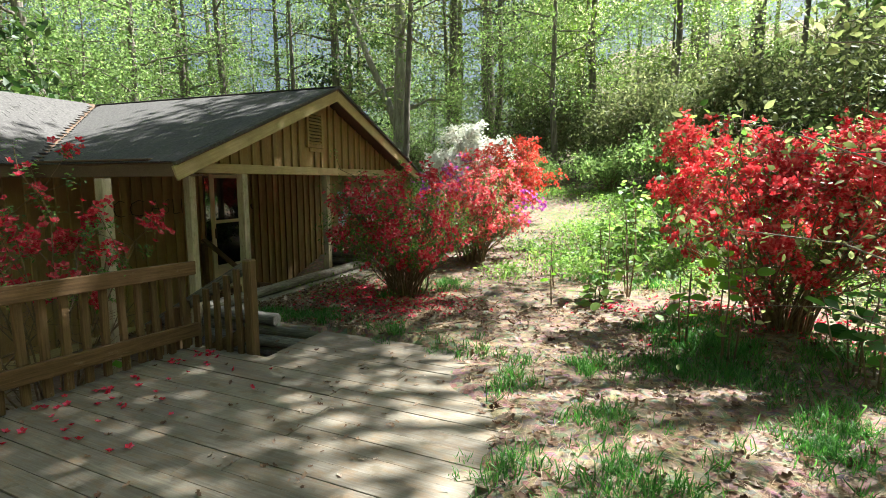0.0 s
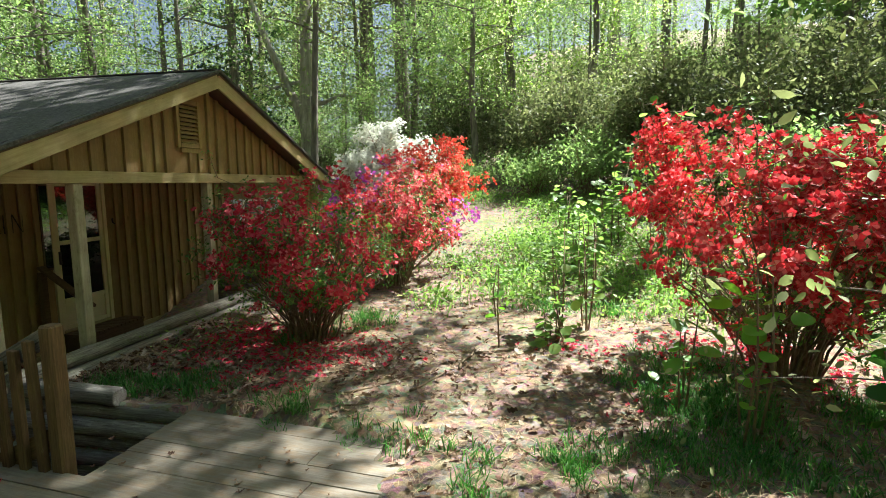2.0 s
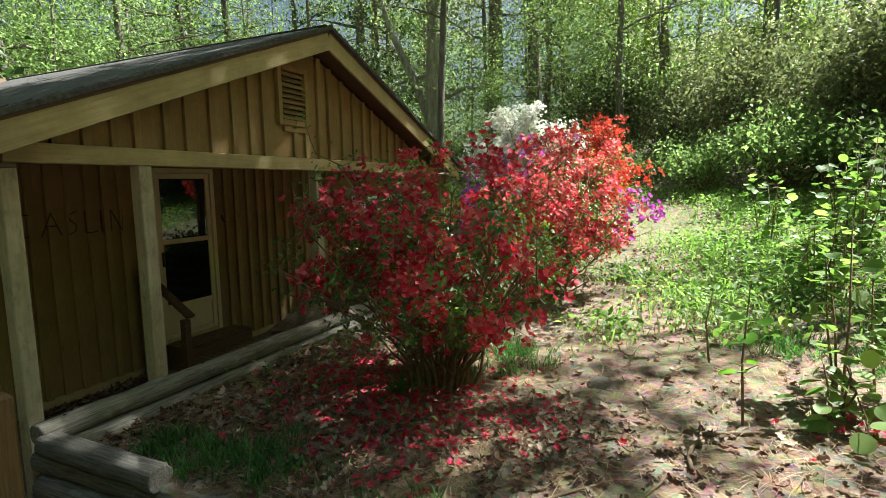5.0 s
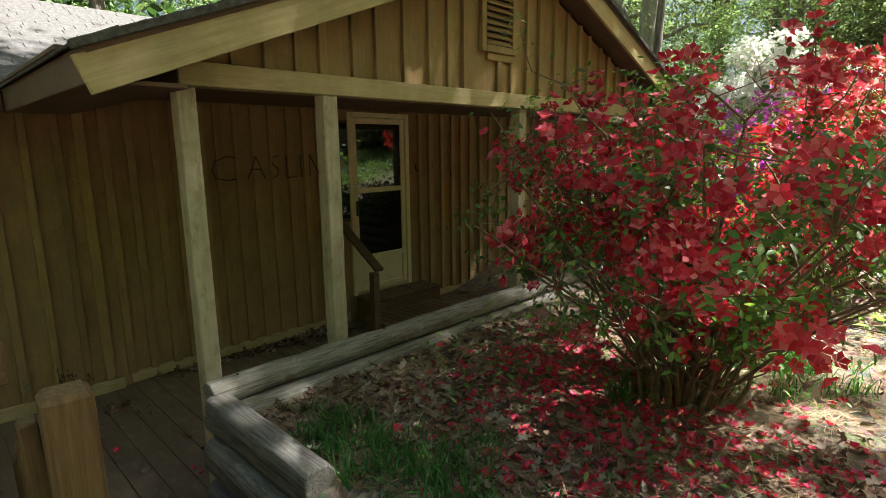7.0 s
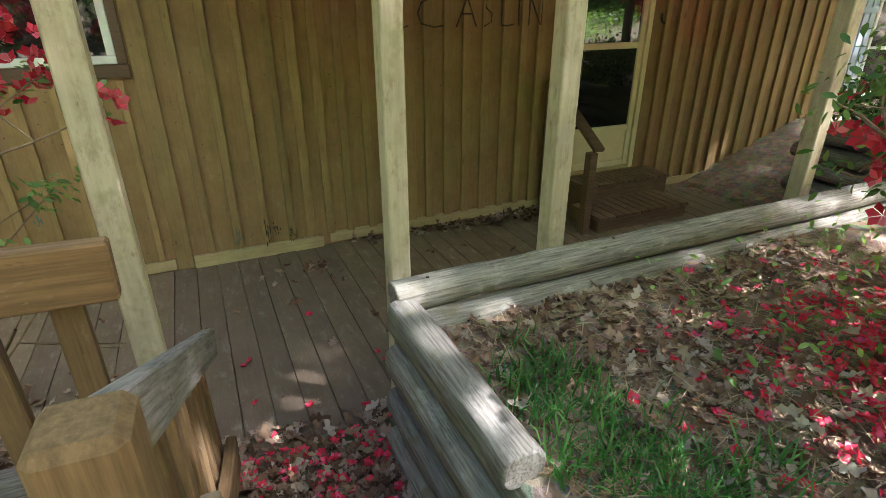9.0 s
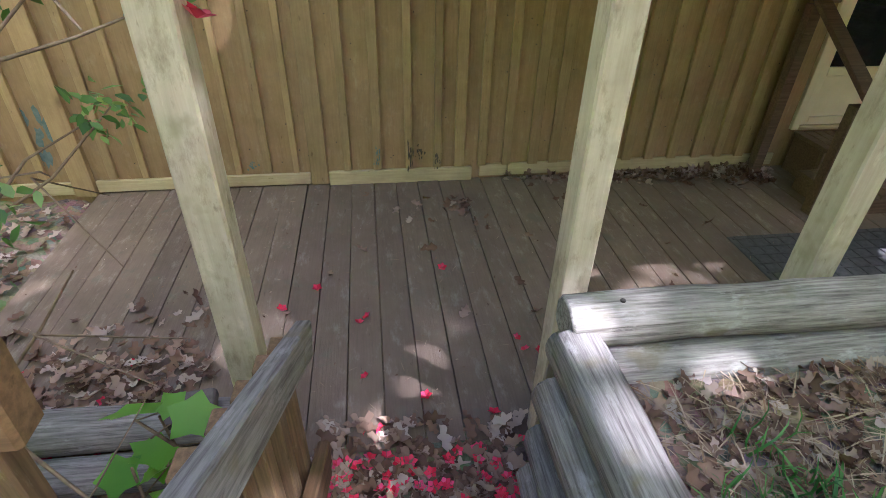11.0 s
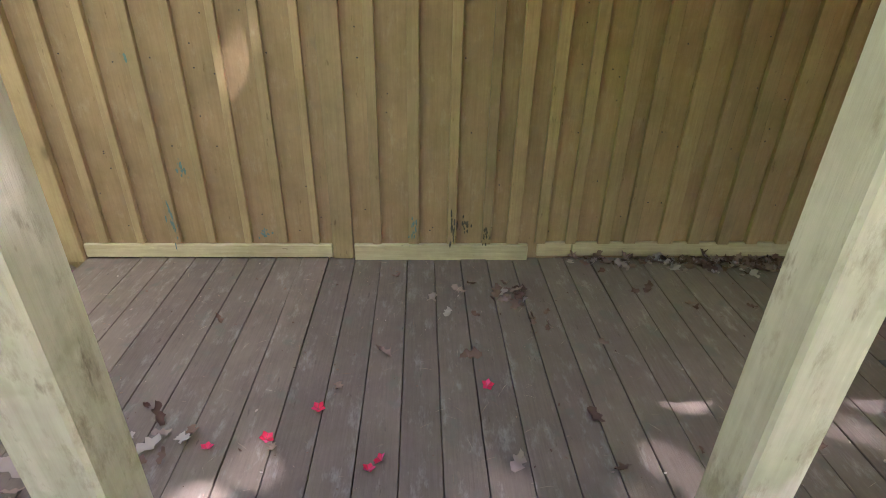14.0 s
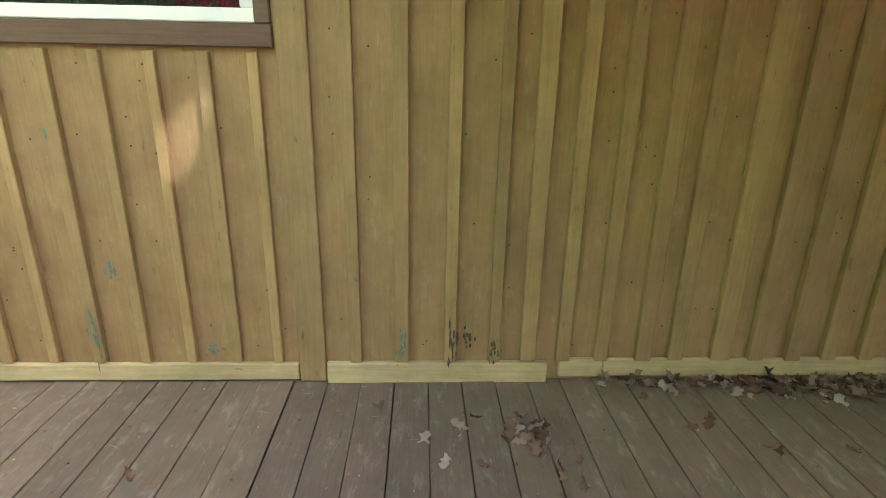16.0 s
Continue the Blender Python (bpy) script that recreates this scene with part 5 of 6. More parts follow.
place_copies(t7, [(-4, -14), (5, -12), (12, -6), (-12, -12), (14, 2), (0, -20), (-18, -4), (18, -2), (-20, 6)] + forest(36, 10, 30, 92, 276, 3.0, low_ok) + forest(18, 28, 44, -88, -22, 3.0), 9)


# ---- low plants, leaves and petals ----
def clumps(rng, spots, n, spread):
    """Points scattered round spots given as (x, y, share)."""
    w = np.array([s[2] for s in spots], float)
    k = rng.choice(len(spots), n, p=w / w.sum())
    c = np.array([s[:2] for s in spots])[k]
    return c + rng.normal(size=(n, 2)) * spread * np.sqrt(w[k])[:, None]


def stuff(name, label, category, me):
    return tagged(new(name, me), label, category, kind="stuff")


def on_ground(p, lift=0.0):
    return np.column_stack([p, ground_z(p[:, 0], p[:, 1]) + lift])


def litter(label, frames):
    """Dry leaves of three shapes at the given poses, in one sheet of litter."""
    cut = np.array_split(frames, 3)
    pieces = [scatter("dry_leaves", v, f, m, M_LITTER) for (v, f), m in zip(DRY, cut)]
    bm = bmesh.new()
    for me in pieces:
        bm.from_mesh(me)
    out = bpy.data.meshes.new("dry_leaves")
    bm.to_mesh(out)
    bm.free()
    out.materials.append(M_LITTER)
    return stuff("dry_leaves", label, "leaves", out)


BLADE_V = [(-0.036, 0, 0), (0.036, 0, 0), (-0.034, 0.07, 0.45), (0.034, 0.07, 0.45), (-0.022, 0.28, 0.80), (0.022, 0.28, 0.80), (0, 0.58, 0.92)]
BLADE_F = [(0, 1, 3, 2), (2, 3, 5, 4), (4, 5, 6)]
rg = np.random.default_rng(41)
GRASS = [(0.0, 2.6, 1.2), (-0.6, 2.5, 0.7), (-0.3, 4.2, 0.9), (-1.08, 4.05, 0.9), (-1.6, 4.26, 0.5), (-2.3, 4.5, 0.7), (-3.6, 4.66, 0.6), (-3.3, 4.8, 0.6), (-3.05, 4.72, 0.5), (0.6, 5.7, 1.4),
         (0.8, 4.3, 1.5), (1.5, 5.0, 1.4), (0.1, 7.4, 1.0), (-0.6, 7.6, 0.9), (-0.97, 3.6, 0.5), (0.46, 5.0, 1.2), (-2.5, 6.75, 0.9), (-3.0, 6.0, 0.5), (-3.85, 4.65, 0.35),
         (0.9, 3.3, 1.0), (-0.2, 3.3, 0.5), (1.7, 4.0, 1.2), (0.3, 4.4, 1.2), (0.25, 5.3, 1.0), (1.1, 3.7, 1.2), (0.7, 5.0, 1.2)]
p = clumps(rg, GRASS, 900, 0.16)
p = np.repeat(p, 17, axis=0) + rg.normal(size=(15300, 2)) * 0.036
ok = (p[:, 0] > -4.3) & (p[:, 1] > 2.2) & ~((p[:, 0] < -3.0) & (p[:, 1] < 4.5)) & ~((p[:, 0] < -1.0) & (p[:, 1] < 4.15))
p = p[ok]
lean = rg.normal(size=(len(p), 3)) * 0.36 + (0, 0, 1)
stuff("grass", "tufts of dark green grass in the yard", "grass", scatter("grass", BLADE_V, BLADE_F, frames_at(on_ground(p, -0.005), lean, rg.uniform(0.05, 0.115, len(p)), rng=rg), M_GRASS))

# far grass and weeds up the path
WEEDS = [(-0.3, 10.5, 1.6), (0.1, 12.5, 2.2), (0.8, 10.2, 1.8), (-1.95, 9.6, 0.4), (-0.4, 9.0, 0.9), (1.0, 13.8, 2.4), (-0.6, 14.6, 2.0), (2.4, 9.2, 1.6), (-0.9, 8.0, 0.4), (0.4, 8.6, 1.0), (-1.9, 7.6, 0.3), (2.6, 11.8, 2.0), (3.4, 6.4, 1.5), (2.2, 4.6, 0.8), (-2.6, 15.6, 1.5)]
WEEDS += [(-1.2, 8.8, 0.9), (-0.7, 9.8, 1.2), (-1.0, 11.0, 1.2), (0.7, 7.6, 1.0), (1.4, 8.2, 1.4), (-0.2, 13.4, 1.6), (1.9, 7.4, 1.0), (1.6, 12.6, 1.6)]
p = clumps(rg, WEEDS, 21000, 0.40)
h = rg.random(len(p)) ** 0.8 * 0.17
pos = on_ground(p, 0)
pos[:, 2] += h
stuff("weeds", "bright green weeds along the path", "weeds", scatter("weeds", LEAF_V, LEAF_F, frames_at(pos, rg.normal(size=pos.shape) * 0.6 + (0, 0, 0.9), rg.uniform(0.035, 0.09, len(p)), rng=rg), M_WEED))
p = clumps(rg, WEEDS, 11000, 0.45)
stuff("far_grass", "fresh grass along the rising path", "grass", scatter("far_grass", BLADE_V, BLADE_F, frames_at(on_ground(p, -0.01), rg.normal(size=(len(p), 3)) * 0.4 + (0, 0, 1), rg.uniform(0.07, 0.20, len(p)), rng=rg), M_WEED))
# low weeds in the bed behind the log wall
BED = [(-3.9, 5.9, 1.0), (-3.7, 6.4, 1.0), (-3.6, 5.5, 0.6), (-4.1, 6.6, 0.8), (-2.4, 6.4, 0.7), (-2.6, 5.4, 0.4), (-3.3, 5.7, 0.5)]
p = clumps(rg, BED, 480, 0.30)
p = p[p[:, 0] > -4.28]
pos = on_ground(p, 0)
pos[:, 2] += rg.random(len(p)) * 0.16
stuff("bed_weeds", "small green seedlings behind the log wall", "weeds", scatter("bed_weeds", LEAF_V, LEAF_F, frames_at(pos, rg.normal(size=pos.shape) * 0.5 + (0, 0, 0.9), rg.uniform(0.025, 0.055, len(p)), rng=rg), M_WEED))

# dry leaves: over the yard, thick in the bed corner and in the way down
def yard_points(n, x0, x1, y0, y1):
    q = np.column_stack([rg.uniform(x0, x1, n), rg.uniform(y0, y1, n)])
    on_deck = (q[:, 0] < -0.9 - 0.45 * (q[:, 1] - 3.0)) & (q[:, 1] < 4.3) & (q[:, 0] > -3.0)
    return q[~on_deck & (q[:, 0] > -4.3) & ~((q[:, 0] < -2.95) & (q[:, 1] < 4.5))]


q = np.concatenate([yard_points(5200, -4.3, 4.5, 1.0, 11.0), yard_points(1600, -2.2, 1.2, 2.0, 6.0), clumps(rg, [(-4.1, 4.75, 1.0), (-3.9, 5.3, 1.2), (-2.2, 5.6, 1.5), (-4.0, 6.2, 1.0), (-3.4, 5.2, 2.0), (-3.0, 5.0, 1.5)], 3600, 0.26)])
q = q[(q[:, 0] > -4.28) & ~((q[:, 0] < -2.95) & (q[:, 1] < 4.5))]
litter("brown dry oak leaves strewn over the yard", frames_at(on_ground(q, 0.008), rg.normal(size=(len(q), 3)) * 0.35 + (0, 0, 1), rg.uniform(0.03, 0.075, len(q)), rng=rg))
q = np.column_stack([rg.uniform(-4.55, -3.05, 1500), rg.uniform(3.70, 4.36, 1500)])
q2 = np.column_stack([rg.uniform(-4.75, -4.5, 130), rg.uniform(3.6, 4.4, 130)])
q3 = np.concatenate([np.column_stack([np.abs(rg.normal(size=620)) * -0.26 - 4.86, rg.uniform(1.4, 3.15, 620)]), np.column_stack([rg.uniform(-6.7, -4.8, 600), rg.uniform(0.6, 2.05, 600)])])
q = np.concatenate([q, q2, q3])
zz = np.where(q[:, 0] < -4.66, np.where(q[:, 1] < 2.05, -0.70, PORCH_Z), -0.66) + 0.012 + rg.random(len(q)) * 0.02
litter("drift of brown oak leaves at the foot of the way down", frames_at(np.column_stack([q, zz]), rg.normal(size=(len(q), 3)) * 0.3 + (0, 0, 1), rg.uniform(0.045, 0.10, len(q)), rng=rg))
# along the foot of the cabin wall
u = rg.random(420) ** 0.45
q = np.column_stack([WALL_X + 0.04 + np.abs(rg.normal(size=420)) * 0.05 * (0.5 + 1.6 * u), 4.7 + 2.05 * u])
extra = np.column_stack([rg.uniform(-6.6, -5.2, 34), rg.uniform(2.4, 6.2, 34)])
q = np.concatenate([q, extra, clumps(rg, [(-6.42, 4.42, 1.0), (-6.15, 4.55, 0.6)], 22, 0.06)])
litter("dry oak leaves gathered at the foot of the wall", frames_at(np.column_stack([q, np.full(len(q), PORCH_Z + 0.012)]), rg.normal(size=(len(q), 3)) * 0.35 + (0, 0, 1), rg.uniform(0.04, 0.10, len(q)), rng=rg))
# straw bits and crumbs on the porch
NEEDLE_V = [(0, -0.012, 0), (0.5, -0.014, 0.05), (1, 0, 0), (0.5, 0.014, 0.05)]
q = np.column_stack([rg.uniform(-6.75, -4.75, 520), rg.uniform(2.1, 6.6, 520)])
stuff("straw", "scattered straw bits on the porch boards", "straw", scatter("straw", NEEDLE_V, [(0, 1, 2, 3)], frames_at(np.column_stack([q, np.full(len(q), PORCH_Z + 0.006)]), rg.normal(size=(len(q), 3)) * 0.1 + (0, 0, 1), rg.uniform(0.015, 0.075, len(q)), rng=rg), M_STRAW))
q = np.column_stack([rg.uniform(-6.75, -4.75, 420), rg.uniform(2.1, 6.6, 420)])
stuff("crumbs", "small pale and brown crumbs on the porch boards", "debris", scatter("crumbs", LEAF_V, LEAF_F, frames_at(np.column_stack([q, np.full(len(q), PORCH_Z + 0.007)]), rg.normal(size=(len(q), 3)) * 0.4 + (0, 0, 1), rg.uniform(0.006, 0.018, len(q)), rng=rg), M_LITTER))
# straw and pine needles
q = np.concatenate([yard_points(46000, -2.8, 2.4, 1.5, 9.5), yard_points(15000, -4.25, -2.2, 4.5, 6.8)])
NEEDLE_V = [(0, -0.012, 0), (0.5, -0.014, 0.05), (1, 0, 0), (0.5, 0.014, 0.05)]
stuff("straw", "pale dry straw and needles on the path", "straw", scatter("straw", NEEDLE_V, [(0, 1, 2, 3)], frames_at(on_ground(q, 0.008), rg.normal(size=(len(q), 3)) * 0.12 + (0, 0, 1), rg.uniform(0.04, 0.17, len(q)), rng=rg), M_STRAW))
# fallen blossoms
FALL = [(-3.2, 5.7, 2.0), (-2.6, 5.6, 1.6), (-2.8, 5.2, 1.0), (-3.6, 5.6, 0.8), (-3.1, 6.2, 1.5), (-2.2, 5.8, 0.5), (-3.6, 6.2, 0.6)]
q = clumps(rg, FALL, 1000, 0.26)
q = np.concatenate([q[q[:, 0] > -4.25], clumps(rg, [(1.3, 6.0, 1.6), (0.7, 6.2, 1.0), (-0.3, 6.1, 0.4), (1.7, 5.6, 1.0), (0.3, 5.2, 0.3)], 420, 0.30)])
stuff("fallen_blossoms", "red azalea blossoms fallen on the soil", "blossoms", scatter("fallen_blossoms", BLOOM_V, BLOOM_F, frames_at(on_ground(q, 0.02), rg.normal(size=(len(q), 3)) * 0.35 + (0, 0, 1), rg.uniform(0.035, 0.06, len(q)), rng=rg), M_FALLEN))
q = np.concatenate([np.column_stack([rg.uniform(-3.75, -2.6, 26), rg.uniform(1.9, 3.4, 26)]), np.column_stack([-3.7 + np.abs(rg.normal(size=34)) * 0.25, rg.uniform(1.6, 3.55, 34)])])
stuff("fallen_blossoms", "red azalea blossoms lying on the deck", "blossoms", scatter("fallen_blossoms", BLOOM_V, BLOOM_F, frames_at(np.column_stack([q, np.full(len(q), 0.017)]), rg.normal(size=(len(q), 3)) * 0.3 + (0, 0, 1), rg.uniform(0.04, 0.06, len(q)), rng=rg), M_FALLEN))
q = np.concatenate([np.column_stack([rg.uniform(-4.6, -3.4, 230), rg.uniform(3.7, 4.36, 230)]), np.column_stack([rg.uniform(-5.2, -4.6, 22), rg.uniform(2.4, 4.6, 22)]), np.column_stack([rg.uniform(-5.9, -5.2, 6), rg.uniform(2.9, 4.5, 6)])])
zz = np.where(q[:, 0] < -4.66, PORCH_Z + 0.015, -0.61)
stuff("fallen_blossoms", "pink-red azalea blossoms on leaves and porch boards", "blossoms", scatter("fallen_blossoms", BLOOM_V, BLOOM_F, frames_at(np.column_stack([q, zz]), rg.normal(size=(len(q), 3)) * 0.3 + (0, 0, 1), rg.uniform(0.04, 0.055, len(q)), rng=rg), M_FALLEN))


def seedling(name, label, at, height, n_stem, n_leaf, leaf, spread, mat_leaf, seed, shape=(BROAD_V, BROAD_F), low=0.15):
    rg2 = np.random.default_rng(seed)
    t = thing(name, label, "plant", at)
    stems, pts = [], []
    for _ in range(n_stem):
        a = rg2.uniform(0, 6.28)
        e = np.array((math.cos(a) * spread * rg2.random(), math.sin(a) * spread * rg2.random(), height * rg2.uniform(0.6, 1.0)))
        b = np.array((math.cos(a) * 0.05, math.sin(a) * 0.05, -0.03)) * n_stem ** 0.5 * (1, 1, 0.5)
        mid = (b + e) / 2 + rg2.normal(size=3) * 0.03
        stems.append(tube([b, mid, e], [0.009, 0.007, 0.004], 5))
        for _ in range(max(1, n_leaf // n_stem)):
            u = rg2.uniform(low, 1.0)
            s = b + (e - b) * u
            o = s + rg2.normal(size=3) * (0.09, 0.09, 0.03) * (0.5 + spread)
            stems.append(tube([s, o], [0.003, 0.002], 4))
            pts.append(o)
    part("stem", joined("stem", stems, M_STEM, True), t)
    pts = np.array(pts)
    part("foliage", scatter("foliage", shape[0], shape[1], frames_at(pts, rg2.normal(size=pts.shape) * 0.35 + (0, 0, 0.9), leaf * rg2.uniform(0.6, 1.2, len(pts)), rng=rg2), mat_leaf), t)
    return t


seedling("sapling", "cluster of young saplings with pale stems and round leaves", (-0.30, 6.75, gz(-0.30, 6.75)), 1.32, 8, 72, 0.10, 0.26, M_WEED, 51, low=0.35)
seedling("sapling", "low leafy seedling below the saplings", (-0.48, 6.3, gz(-0.48, 6.3)), 0.35, 6, 40, 0.11, 0.25, M_WEED, 52)
seedling("sapling", "thin young sapling in the path", (-1.18, 7.1, gz(-1.18, 7.1)), 0.55, 1, 8, 0.07, 0.08, M_WEED, 53)
seedling("sapling", "thin sapling with a few round green leaves", (-1.0, 6.05, gz(-1.0, 6.05)), 0.95, 1, 9, 0.10, 0.08, M_BRIGHT, 54, low=0.35)
seedling("redbud_seedling", "seedling with large heart-shaped bright green leaves", (0.58, 4.62, gz(0.58, 4.62)), 1.12, 4, 22, 0.13, 0.34, M_BRIGHT, 55, low=0.3)
seedling("redbud_seedling", "small seedling with bright heart-shaped leaves", (0.36, 5.0, gz(0.36, 5.0)), 0.8, 3, 12, 0.13, 0.25, M_BRIGHT, 56, low=0.3)
seedling("sapling", "tall leafy sapling behind the red azalea", (0.9, 9.0, gz(0.9, 9.0)), 2.2, 7, 130, 0.13, 0.6, M_WEED, 57, low=0.35)
seedling("sapling", "leafy sapling on the slope", (0.4, 10.4, gz(0.4, 10.4)), 1.5, 8, 120, 0.12, 0.5, M_WEED, 58, low=0.2)
for k, (x, y, h) in enumerate(((1.5, 10.0, 1.7), (-0.1, 9.2, 0.8), (1.9, 8.6, 1.5), (0.9, 11.6, 1.3), (2.6, 10.6, 1.8), (-0.3, 11.4, 0.9))):
    seedling("sapling", "leafy green sapling on the slope", (x, y, gz(x, y)), h, 6, 90, 0.11, 0.45, M_WEED, 400 + k, low=0.2)
seedling("leafy_plant", "dark green leafy plant beside the path", (1.5, 4.45, gz(1.5, 4.45)), 0.85, 8, 60, 0.13, 0.45, M_GRASS, 59, low=0.3)
LOBED = broad_leaf(10, 0.20)
seedling("maple_seedling", "seedling with lobed bright green leaves beside the railing", (-4.42, 3.24, -0.66), 0.56, 4, 12, 0.125, 0.16, M_BRIGHT, 60, LOBED, 0.65)
tree("beech_sapling", "overhanging sapling with olive-brown young leaves", 61, 3.1, 0.03, 1.45, 1700, 0.055, M_MAPLE, M_BARK, 0.2, 18, 0.01, 0.17, (LEAF_V, LEAF_F), 0.1, at=(1.72, 3.65, gz(1.72, 3.65)), lean=(-0.35, -0.1))
bush("juniper_shrub", "low green evergreen growing over the log planter", 62, 1.3, 0.75, 5200, 0.06, M_AZLEAF, at=(-4.9, 8.95, gz(-4.9, 8.95) - 0.05))

# crumbs of leaf on the deck
q = np.concatenate([np.column_stack([rg.uniform(-3.7, -1.6, 60), rg.uniform(1.4, 4.0, 60)]), np.column_stack([rg.uniform(-2.2, -1.3, 70), rg.uniform(2.0, 4.1, 70)])])
litter("crumbled dry leaves on the deck boards", frames_at(np.column_stack([q, np.full(len(q), 0.006)]), rg.normal(size=(len(q), 3)) * 0.15 + (0, 0, 1), rg.uniform(0.02, 0.05, len(q)), rng=rg))
# fallen sticks
for k, (a, b, r) in enumerate((((-1.28, 5.5), (-1.2, 6.05), 0.014), ((-2.0, 4.84), (-1.6, 5.25), 0.012), ((-1.5, 5.0), (-1.35, 5.4), 0.012), ((-0.94, 2.59), (-0.70, 3.0), 0.011), ((-1.2, 5.9), (-0.75, 6.1), 0.012), ((-2.1, 4.55), (-1.75, 4.75), 0.010))):
    rs = np.random.default_rng(90 + k)
    pth = [(a[0] + (b[0] - a[0]) * s + rs.normal() * 0.015, a[1] + (b[1] - a[1]) * s + rs.normal() * 0.015, gz(a[0] + (b[0] - a[0]) * s, a[1] + (b[1] - a[1]) * s) + r) for s in np.linspace(0, 1, 6)]
    thing("stick", "bare grey-brown fallen stick on the soil", "stick", group="fallen sticks", me=joined("stick", [tube(pth, np.linspace(r, r * 0.4, 6), 6)], M_STEM, True))
# ---- pieces of floors, decks and roofs ----
PITCH = 0.1505
y = 4.047 - 40 * PITCH
pr = np.random.default_rng(8)
while y < 11.4:
    if y < 2.02:
        y += PITCH
        continue
    x1 = POST_X - 0.02 + pr.normal() * 0.006
    part("plank", box(round(x1 - WALL_X - 0.005, 2), PITCH - 0.004, 0.032, M_PORCH, 0.002), floor, "",
         pose((x1 + WALL_X) / 2, y + PITCH / 2, PORCH_Z - 0.016 + pr.normal() * 0.0012, pr.normal() * 0.3, 0, pr.normal() * 0.08))
    y += PITCH

DECK_A = -5.0
ca, sa = math.cos(radians(DECK_A)), math.sin(radians(DECK_A))
dr = np.random.default_rng(9)
for i in range(-46, 8):
    # boards run across, turned a little; each is cut where the deck ends
    v = 4.50 + (i - 0.5) * 0.148 / ca
    lo = -0.88 / ca if v < 3.6 else -0.015
    edge = 2.05 + 0.16 * (4.0 - v) + 0.25 * math.sin(2.1 * v)
    if v > 4.5:
        continue
    a, b = lo, min(edge + 0.25, 3.4) + dr.normal() * 0.03 if v < 4.2 else 1.5
    cuts = [a, a + (b - a) * dr.uniform(0.35, 0.65), b] if (b - a) > 2.2 and dr.random() < 0.5 else [a, b]
    for s0, s1 in zip(cuts[:-1], cuts[1:]):
        m = (s0 + s1) / 2
        part("plank", box(round(s1 - s0 - 0.006, 2), 0.1455, 0.035, M_DECK, 0.002), deck, "",
             pose(-3.0 + m * ca, v + m * sa, -0.0175 + dr.normal() * 0.002, dr.normal() * 0.25, 0, DECK_A + dr.normal() * 0.15))
beam("rim_board", (-3.02, 3.66, -0.2), (-2.985, 4.5, -0.04), M_DECK, deck)
beam("rim_board", (-3.9, 3.60, -0.2), (-3.0, 3.64, -0.04), M_DECK, deck)
beam("rim_board", (-3.92, -3.0, -0.2), (-3.88, 3.60, -0.04), M_DECK, deck)

# two rough timber treads down from the deck
for k, (x0, x1, zt) in enumerate(((-3.30, -3.03, -0.22), (-3.58, -3.30, -0.44))):
    beam("tread", (x0, 3.72, zt - 0.2), (x1, 4.30, zt), M_DECK, deck)

# shingles: courses up each slope, staggered and uneven
sr = np.random.default_rng(12)


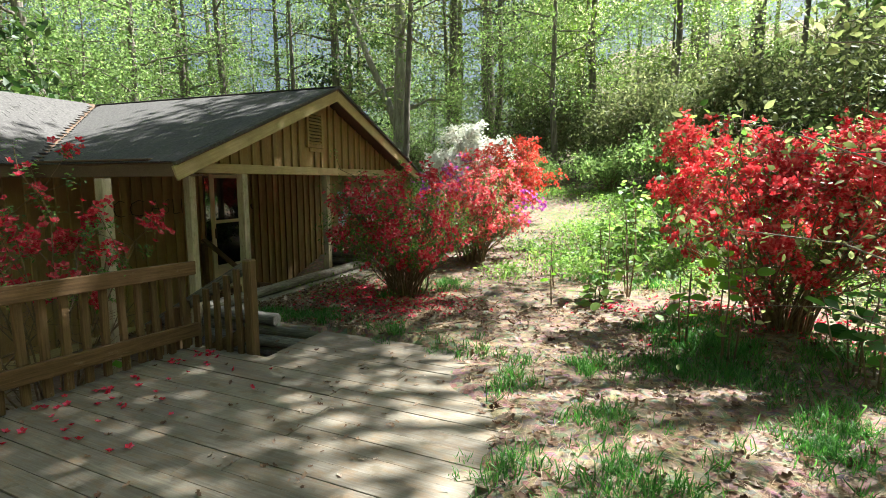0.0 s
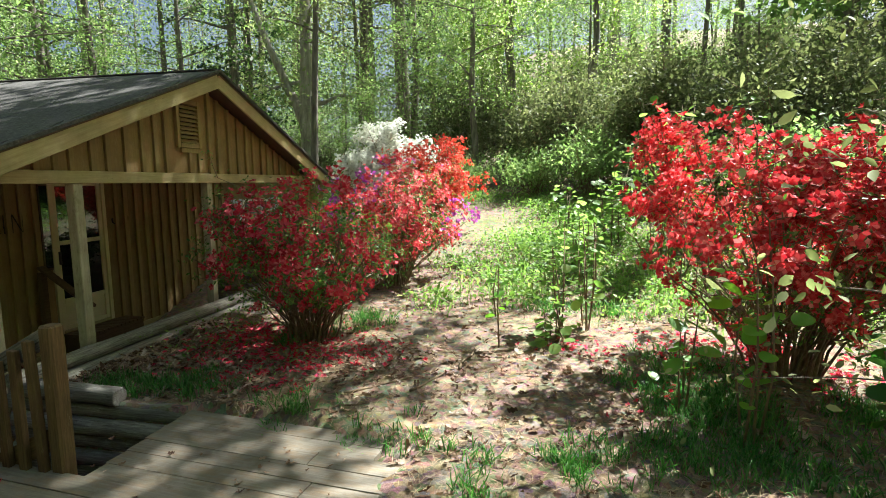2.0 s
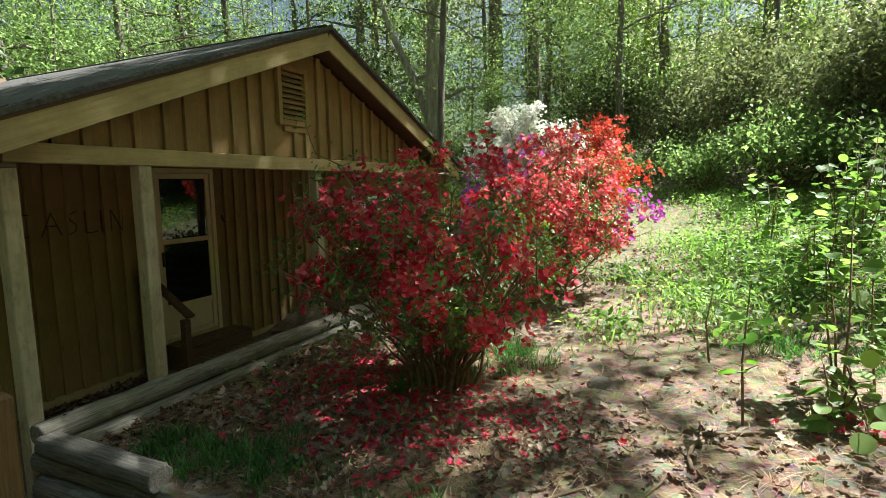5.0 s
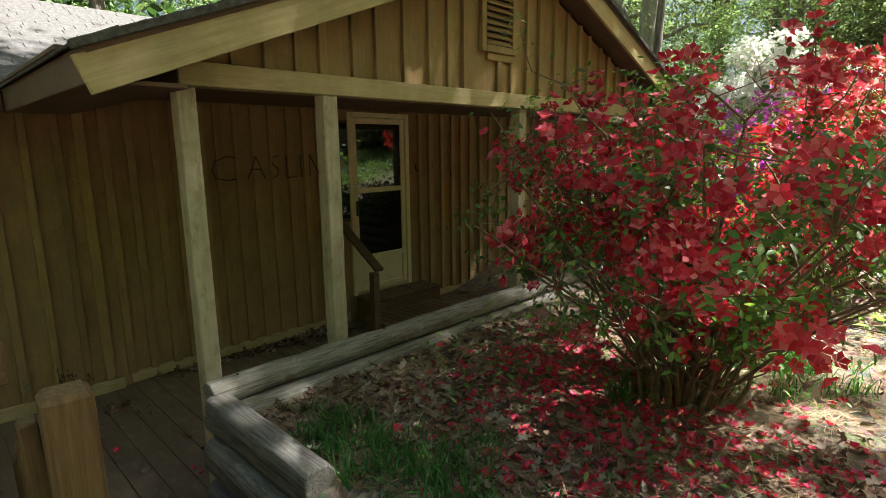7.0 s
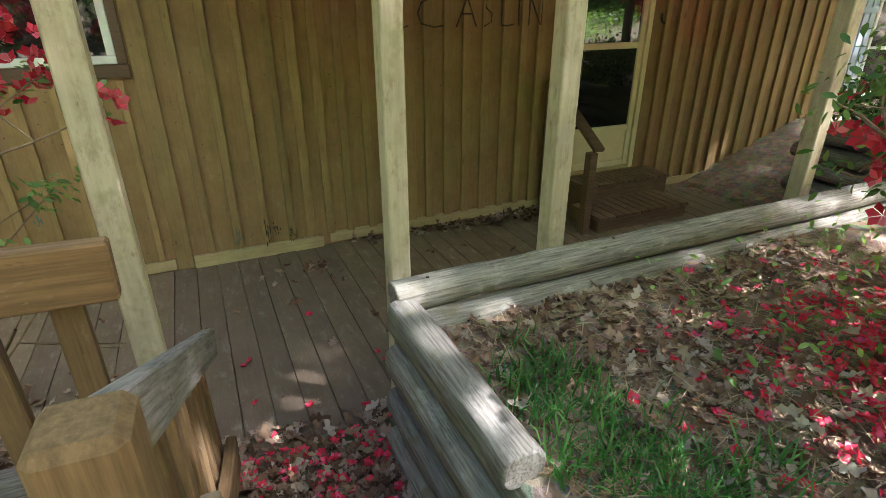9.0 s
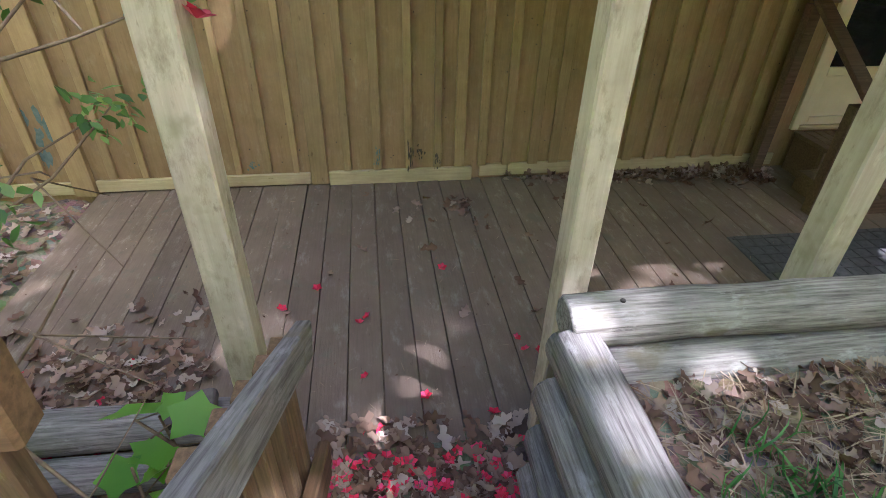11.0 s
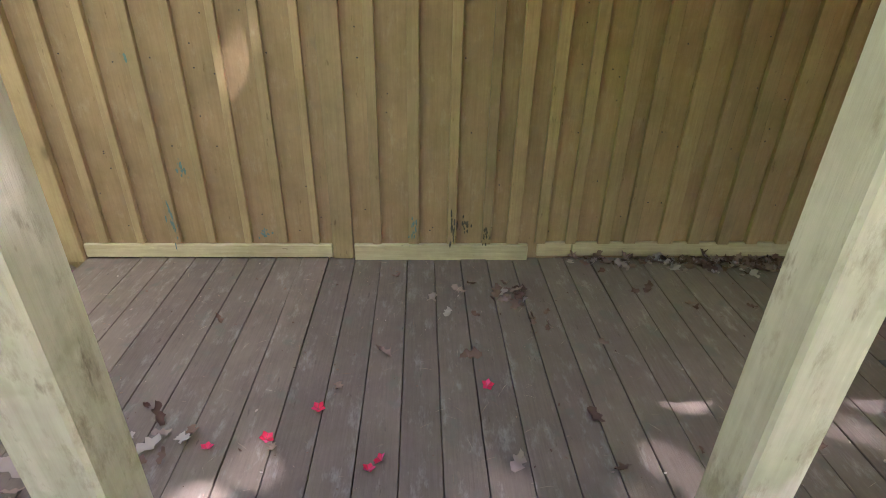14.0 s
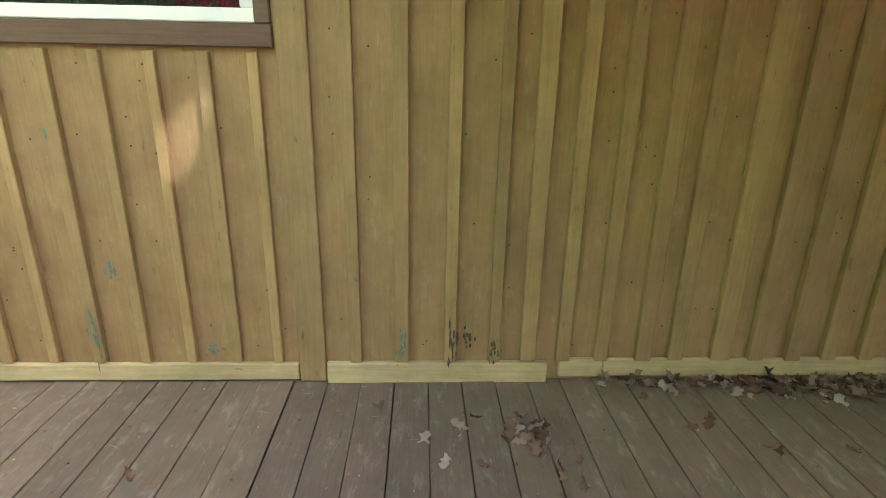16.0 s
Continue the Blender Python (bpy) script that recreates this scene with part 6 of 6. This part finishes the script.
def shingle_rows(corner, along, up, width_at, rows, keep_until, parent):
    """Courses from the eave upwards: along and up are unit ways; width_at(u) gives a course's start and end."""
    n = along.cross(up).normalized()
    if n.z < 0:
        n = -n
    R = Matrix((along, up, n)).transposed().to_4x4()
    tilt = pose(0, 0, 0, 3.4, 0, 0)
    loose = []
    made = 0
    for k in range(rows):
        u = k * 0.127
        s0, s1 = width_at(u)
        s = s0 - (0.15 if k % 2 else 0.0) * 0 + sr.random() * 0.05
        while s < s1 - 0.03:
            w = min(0.305 if sr.random() < 0.8 else 0.20, s1 - s)
            p = corner + along * (s + w / 2) + up * (u + 0.085) + n * 0.014
            m = Matrix.Translation(p) @ R @ tilt @ pose(0, sr.normal() * 0.003, 0, 0, 0, sr.normal() * 0.25)
            if made < keep_until:
                part("shingle", box(round(w - 0.004, 2), 0.17, 0.014, M_SHINGLE, 0.003), parent, "", m)
                made += 1
            else:
                v, f = box_data(w - 0.004, 0.17, 0.014, 0.003)
                loose.append((np.array([m @ Vector(q) for q in v]), f))
            s += w
    if loose:
        tagged(part("shingles", joined("shingles", loose, M_SHINGLE), parent), kind="stuff")


depth = RAKE_X - MAIN_EAVE_X
up_l = Vector((0, RIDGE_Y - EAVE_Y, RIDGE_Z - EAVE_Z)).normalized()
up_r = Vector((0, -(RIDGE_Y - EAVE_Y), RIDGE_Z - EAVE_Z)).normalized()
run = math.hypot(RIDGE_Y - EAVE_Y, RIDGE_Z - EAVE_Z)
rows = int((run - 0.17) / 0.127) + 1
far = (MAIN_EAVE_X - MAIN_X) / run
shingle_rows(Vector((RAKE_X + 0.02, EAVE_Y - 0.02, EAVE_Z)), Vector((-1, 0, 0)), up_l, lambda u: (0, depth + u * far), rows, 300, roof)
shingle_rows(Vector((RAKE_X + 0.02, FAR_Y + 0.02, EAVE_Z)), Vector((-1, 0, 0)), up_r, lambda u: (0, 1.5), rows, 0, roof)
up_m = Vector((MAIN_X - MAIN_EAVE_X, 0, RIDGE_Z + 0.03 - EAVE_Z)).normalized()
run_m = math.hypot(MAIN_X - MAIN_EAVE_X, RIDGE_Z + 0.03 - EAVE_Z)
shingle_rows(Vector((MAIN_EAVE_X + 0.02, EAVE_Y, EAVE_Z)), Vector((0, -1, 0)), up_m, lambda u: (-u * (RIDGE_Y - EAVE_Y) / run_m, 5.5), int((run_m - 0.17) / 0.127) + 1, 0, roof)
part("ridge_cap", box(MAIN_X * -1 + RAKE_X, 0.16, 0.012, M_SHINGLE, 0.004), roof, "", pose((MAIN_X + RAKE_X) / 2 + 0.02, RIDGE_Y, RIDGE_Z + 0.014))
